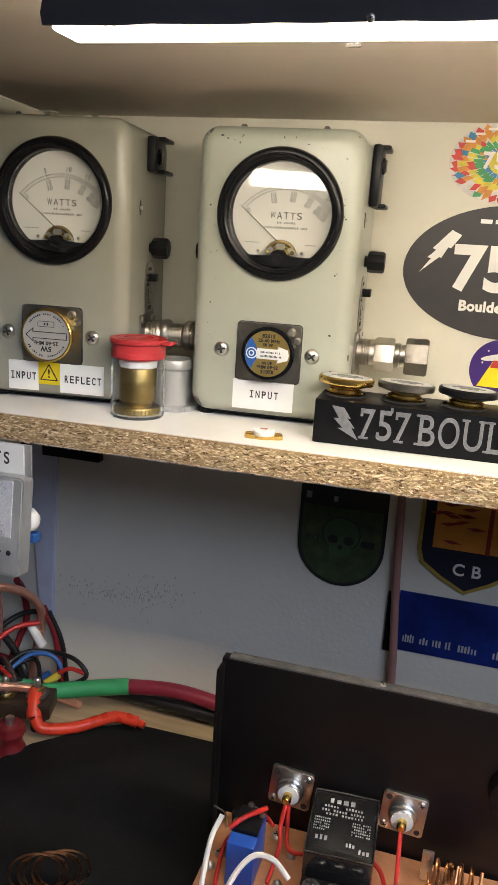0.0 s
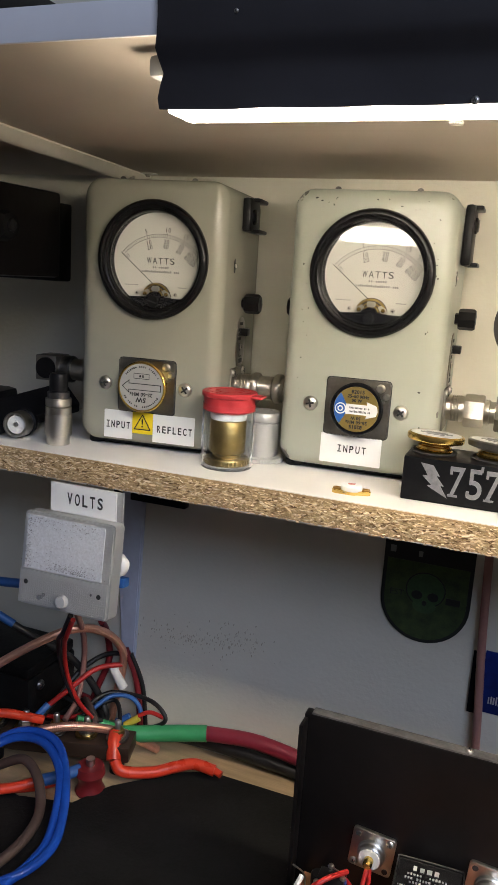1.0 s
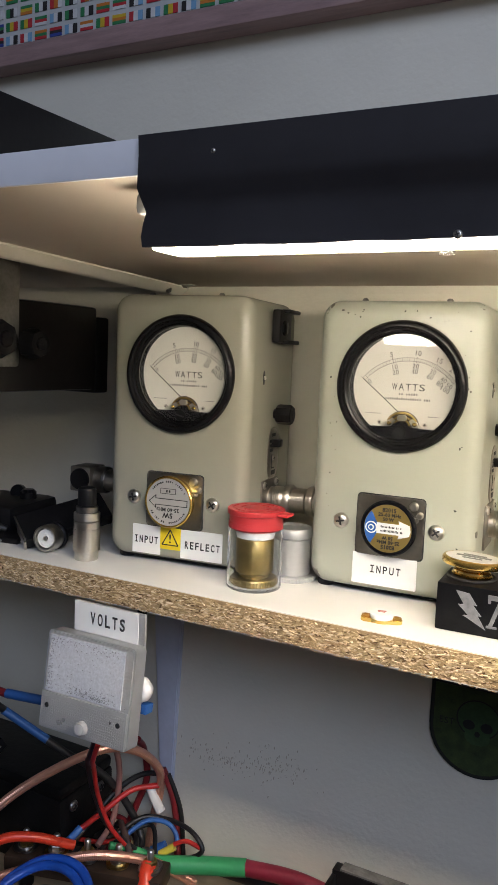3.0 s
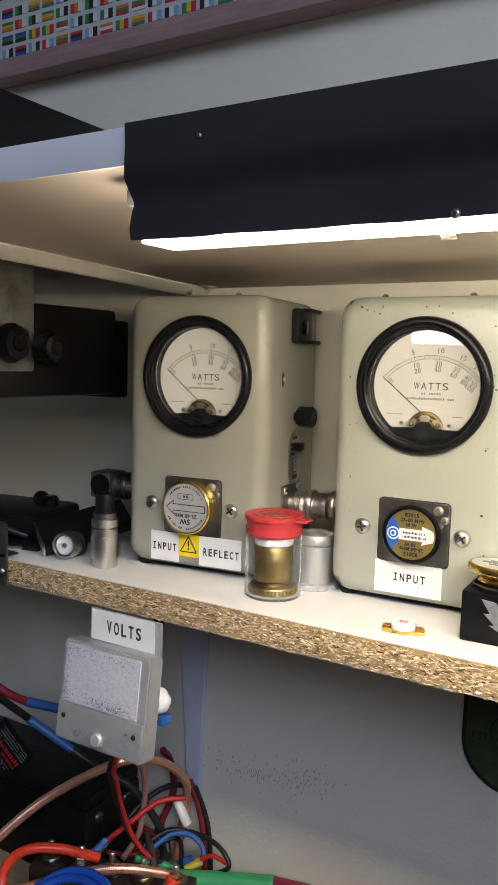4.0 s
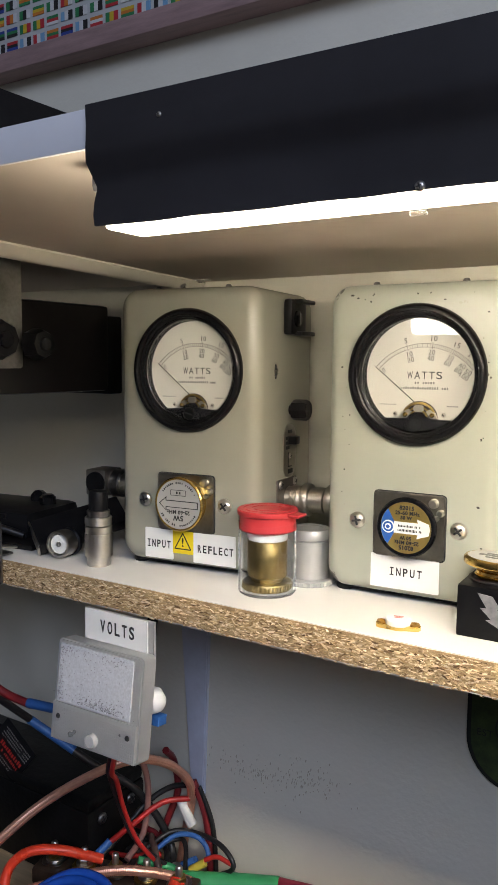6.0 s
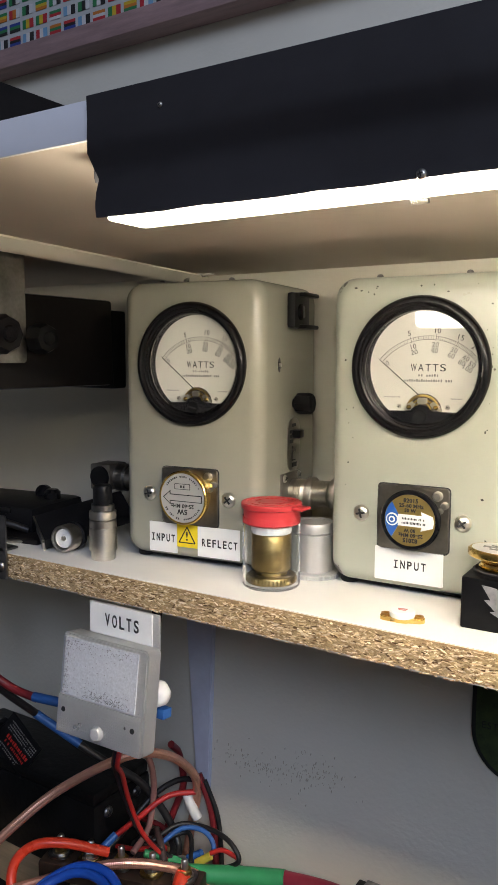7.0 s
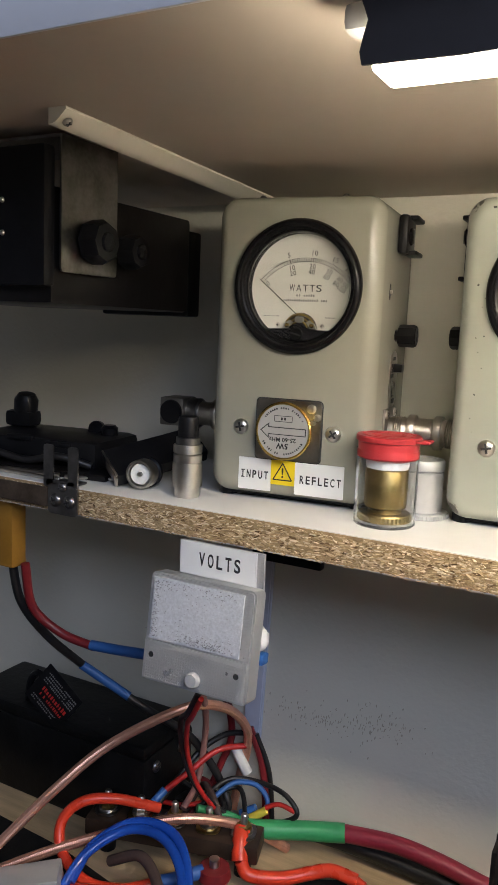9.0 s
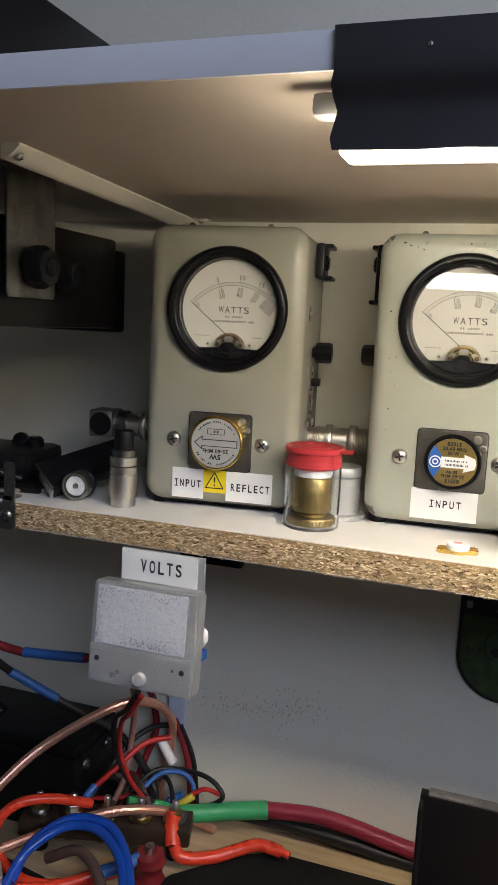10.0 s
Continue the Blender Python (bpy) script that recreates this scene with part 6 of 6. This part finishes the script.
part("post_body", lathe([(0, 0), (0.011, 0), (0.0115, 0.002), (0.0090, 0.007), (0.0095, 0.012), (0.0115, 0.016), (0.0100, 0.022), (0, 0.023)], 20), DREDW, bp)
part("post_pin", lathe([(0.0035, 0), (0.0035, 0.006), (0, 0.0065)], 12, pose(0, 0, 0.022)), NICKEL, bp)

inl = thing("inline_connector", pose(-0.3960, 0.3930, BENCH + 0.0035, 0, -8, 34), "pale grey plastic inline connector block", "connector")
part("block", box((0, 0, 0.013), (0.044, 0.022, 0.022), 0.0015), SILVERP, inl)
part("block_print", bars([(-0.004, 0.004, 0.028, 0.003), (-0.006, -0.001, 0.022, 0.003)], Matrix.Translation((0, -0.0110, 0.013)), None, -0.0002), GREYINK, inl)

yp = thing("amber_plug", pose(-0.4460, 0.4240, 0.9860), "amber plastic power plug hanging from the shelf", "plug")
part("plug_shell", box((0, 0, 0.024), (0.022, 0.013, 0.048), 0.002), YELPL, yp)
part("plug_collar", box((0, 0, 0.047), (0.018, 0.010, 0.006), 0.001), BLKPL, yp)


# ---- cables ----
def cable(name, label, pieces):
    """pieces: (name, points, radius, material)."""
    t = thing(name, pose(0, 0, 0), label, "cable")
    for n, pts, r, m in pieces:
        part(n, braid(pts, r) if m == COPPER else wire(pts, r, 12), m, t)
    return t


cable("braided_cable", "copper-coloured braided coax arching over the bench", [("braid", [(-0.452, 0.372, 0.779), (-0.434, 0.395, 0.798), (-0.407, 0.43, 0.835), (-0.384, 0.46, 0.860), (-0.342, 0.487, 0.886), (-0.326, 0.515, 0.878), (-0.322, 0.540, 0.853), (-0.325, 0.548, 0.830), (-0.330, 0.548, 0.806), (-0.334, 0.545, BENCH + 0.004)], 0.0033, COPPER)])
cable("braided_cable", "copper-coloured braided coax lying across the terminal strip", [("braid", [(-0.436, 0.400, BENCH + 0.008), (-0.412, 0.420, 0.790), (-0.386, 0.440, 0.799), (-0.352, 0.460, 0.811), (-0.326, 0.477, 0.814), (-0.302, 0.503, 0.802), (-0.288, 0.521, 0.786), (-0.280, 0.531, BENCH + 0.004)], 0.0034, COPPER)])
for k, (oy, oz, label) in enumerate(((0.0, 0.0, "glossy blue power cable arching over the bench"), (0.0062, 0.0018, "glossy blue power cable behind its twin"))):
    cable("blue_cable", label, [("jacket", [(-0.378 + 0.002 * k, 0.402 + oy, 0.790 + oz), (-0.376, 0.425 + oy, 0.802 + oz), (-0.359, 0.446 + oy, 0.812 + oz), (-0.334 + 0.002 * k, 0.450 + oy, 0.813 + oz), (-0.310, 0.436 + oy, 0.806 + oz), (-0.296 + oy, 0.412, 0.792 + oz), (-0.290 + oy, 0.385, 0.782 + oz), (-0.300, 0.345 + oy, 0.781), (-0.350, 0.300 + oy, 0.781)], 0.0033, BLUEW)])
cable("brown_cable", "dull brown cable curling over the mat", [("jacket", [(-0.369, 0.44, 0.789), (-0.344, 0.44, 0.802), (-0.322, 0.428, 0.797), (-0.307, 0.405, 0.787), (-0.308, 0.37, 0.782), (-0.325, 0.33, 0.783), (-0.378, 0.3, 0.785)], 0.0036, BROWNW)])
cable("red_cable", "thick orange-red cable looped beside the terminal strip", [("jacket", [(-0.360, 0.484, 0.806), (-0.381, 0.462, 0.818), (-0.399, 0.447, 0.818), (-0.408, 0.436, 0.806), (-0.400, 0.428, 0.790), (-0.373, 0.424, 0.781), (-0.343, 0.438, 0.780), (-0.321, 0.456, 0.782)], 0.0037, ORANGEW)])
cable("red_cable", "orange-red cable running over the mat", [("jacket", [(-0.331, 0.44, 0.788), (-0.350, 0.425, 0.785), (-0.384, 0.405, 0.786), (-0.432, 0.38, 0.788)], 0.0038, ORANGEW), ("shrink", [(-0.309, 0.462, 0.791), (-0.322, 0.448, 0.789), (-0.332, 0.439, 0.788)], 0.0045, BLUESH)])
cable("power_lead", "dark red lead with blue sleeve to the volt meter", [("jacket", [(-0.430, 0.424, 0.989), (-0.429, 0.43, 0.958), (-0.413, 0.44, 0.940), (-0.389, 0.445, 0.934)], 0.0030, DREDW), ("sleeve", [(-0.391, 0.4445, 0.935), (-0.371, 0.446, 0.936), (-0.341, 0.44, 0.942)], 0.0034, BLUESH), ("tail", [(-0.342, 0.44, 0.942), (-0.319, 0.43, 0.950), (-0.295, 0.425, 0.958)], 0.0028, DREDW)])
cable("power_lead", "black lead with a blue sleeve behind the bench clutter", [("jacket", [(-0.442, 0.424, 0.990), (-0.439, 0.43, 0.959), (-0.433, 0.45, 0.929), (-0.425, 0.477, 0.900)], 0.0030, BLKW), ("sleeve", [(-0.426, 0.476, 0.901), (-0.409, 0.484, 0.889), (-0.393, 0.49, 0.879)], 0.0034, BLUESH), ("tail", [(-0.395, 0.489, 0.880), (-0.379, 0.5, 0.866), (-0.358, 0.52, 0.844), (-0.341, 0.533, 0.812), (-0.328, 0.528, 0.793), (-0.323, 0.5, 0.797)], 0.0030, BLKW)])
cable("thin_lead", "black looped lead with a red partner above the terminals", [("black_core", [(-0.295, 0.425, 0.935), (-0.309, 0.437, 0.914), (-0.329, 0.46, 0.892), (-0.339, 0.48, 0.858), (-0.334, 0.49, 0.829), (-0.324, 0.508, 0.804), (-0.306, 0.522, 0.791), (-0.285, 0.528, 0.796), (-0.273, 0.53, 0.806), (-0.286, 0.533, 0.816), (-0.311, 0.537, 0.815), (-0.329, 0.528, 0.815), (-0.340, 0.508, 0.807)], 0.0019, BLKW), ("red_core", [(-0.293, 0.425, 0.932), (-0.307, 0.438, 0.911), (-0.325, 0.462, 0.889), (-0.336, 0.482, 0.854), (-0.331, 0.492, 0.825), (-0.322, 0.51, 0.799), (-0.302, 0.522, 0.787), (-0.282, 0.527, 0.791), (-0.274, 0.529, 0.800)], 0.0017, REDW)])
cable("thin_lead", "red lead arching to the terminal strip", [("jacket", [(-0.323, 0.547, 0.835), (-0.340, 0.53, 0.834), (-0.354, 0.51, 0.821), (-0.365, 0.498, 0.810), (-0.369, 0.486, 0.804)], 0.0022, REDW), ("crimp", [(-0.365, 0.498, 0.811), (-0.369, 0.487, 0.804)], 0.0030, BLUESH)])
cable("thin_lead", "black printed lead beside the red one", [("jacket", [(-0.319, 0.549, 0.845), (-0.340, 0.543, 0.841), (-0.355, 0.528, 0.829), (-0.364, 0.503, 0.809), (-0.367, 0.49, 0.802)], 0.0022, BLKW)])
cable("thin_lead", "dark red lead hanging down the wall", [("jacket", [(-0.336, 0.53, 0.878), (-0.340, 0.545, 0.862), (-0.339, 0.549, 0.836), (-0.347, 0.546, 0.810), (-0.355, 0.532, BENCH + 0.004)], 0.0028, DREDW)])
cable("thin_lead", "dark red lead hanging down the wall corner", [("jacket", [(-0.323, 0.548, 0.849), (-0.314, 0.549, 0.829), (-0.309, 0.549, 0.808), (-0.304, 0.545, BENCH + 0.003)], 0.0028, DREDW), ("black_core", [(-0.318, 0.549, 0.845), (-0.308, 0.55, 0.823), (-0.304, 0.55, 0.804), (-0.300, 0.547, BENCH + 0.003)], 0.0020, BLKW)])
cable("thin_lead", "pale copper lead dropping behind the volt meter", [("jacket", [(-0.321, 0.47, 0.915), (-0.337, 0.505, 0.877), (-0.347, 0.522, 0.843), (-0.351, 0.52, 0.810), (-0.350, 0.5, 0.800)], 0.0024, PINKCAB)])
cable("thin_lead", "blue crimped lead among the terminals", [("jacket", [(-0.334, 0.512, 0.806), (-0.323, 0.527, 0.815), (-0.307, 0.534, 0.814), (-0.298, 0.533, 0.803), (-0.303, 0.52, 0.796)], 0.0019, BLUESH), ("crimp", [(-0.314, 0.522, 0.796), (-0.304, 0.526, 0.802)], 0.0032, BLUESH)])
cable("thin_lead", "yellow crimped red lead among the terminals", [("jacket", [(-0.296, 0.526, 0.805), (-0.287, 0.529, 0.809), (-0.275, 0.53, 0.807)], 0.0018, REDW), ("crimp", [(-0.305, 0.52, 0.797), (-0.295, 0.525, 0.804)], 0.0030, YELW)])
cable("green_lead", "green lead lying over the terminal strip", [("jacket", [(-0.337, 0.498, 0.806), (-0.320, 0.512, 0.799), (-0.303, 0.515, 0.795)], 0.0030, GREENW)])
cable("main_cable", "thick green-sleeved maroon power cable along the wall", [("green_sleeve", [(-0.311, 0.508, 0.794), (-0.289, 0.52, 0.794), (-0.266, 0.531, 0.795), (-0.240, 0.5405, 0.797)], 0.0068, GREENW), ("maroon_jacket", [(-0.242, 0.54, 0.797), (-0.206, 0.546, 0.798), (-0.176, 0.548, 0.795), (-0.139, 0.548, 0.789), (-0.086, 0.548, 0.783), (0.018, 0.547, 0.777), (0.236, 0.547, 0.777)], 0.0062, MAROON)])
cable("main_cable", "thick black power cable behind the maroon one", [("jacket", [(-0.285, 0.545, 0.783), (-0.238, 0.548, 0.784), (-0.181, 0.549, 0.781), (-0.124, 0.549, 0.777), (0.018, 0.549, 0.777), (0.236, 0.549, 0.777)], 0.0055, BLKW)])
cable("lug_cable", "orange-red cable with a flat lug curving over the mat", [("lug", [(-0.299, 0.497, 0.805), (-0.297, 0.49, 0.800), (-0.293, 0.483, 0.791)], 0.0058, ORANGEW), ("jacket", [(-0.293, 0.484, 0.791), (-0.286, 0.484, 0.783), (-0.266, 0.494, 0.782), (-0.250, 0.505, 0.785), (-0.237, 0.511, 0.788), (-0.220, 0.513, 0.786)], 0.0045, ORANGEW), ("cut_end", [(-0.222, 0.513, 0.787), (-0.214, 0.512, 0.785)], 0.0028, ORANGEW)])
cable("white_clip", "small white cable clip on the wall", [("clip", [(-0.334, 0.546, 0.832), (-0.327, 0.544, 0.823), (-0.322, 0.545, 0.814)], 0.0040, WHITEW)])

rnd = random.Random(77)
extra = [("black", BLKW, 0.0020), ("dark red", DREDW, 0.0022), ("red", REDW, 0.0018), ("black", BLKW, 0.0024), ("brown", BROWNW, 0.0026), ("black", BLKW, 0.0018)]
for i, (colour, m, r) in enumerate(extra):
    x = -0.395 + 0.010 * i
    pts = [(x + rnd.uniform(-0.02, 0.02), 0.500 + rnd.uniform(-0.02, 0.035), BENCH + 0.004), (x + rnd.uniform(-0.01, 0.01), 0.520 + rnd.uniform(-0.02, 0.02), 0.790 + rnd.uniform(0, 0.012)), (x + 0.02, 0.524 + rnd.uniform(-0.015, 0.02), 0.800 + rnd.uniform(-0.01, 0.012)), (x + 0.038, 0.520 + rnd.uniform(-0.02, 0.02), 0.797), (x + 0.038 + rnd.uniform(-0.02, 0.01), 0.500 + rnd.uniform(-0.01, 0.03), BENCH + 0.004)]
    cable("short_lead", colour + " looped lead among the terminals", [("jacket", pts, r, m)])
for x, y, m in ((-0.392, 0.470, BRASS), (-0.402, 0.476, NICKEL), (-0.318, 0.520, NICKEL)):
    lug = thing("ring_lug", pose(x, y, BENCH + 0.020, 20, 10, 35), "loose crimped ring lug among the leads", "cable lug", "ring lugs")
    part("ring", lathe([(0.0030, 0), (0.0062, 0), (0.0062, 0.0012), (0.0030, 0.0012), (0.0030, 0)], 20), m, lug)
    part("barrel", rod((0.005, 0, 0.0006), (0.017, 0, 0.0006), 0.0026, 12), YELW if m == BRASS else BLUESH, lug)
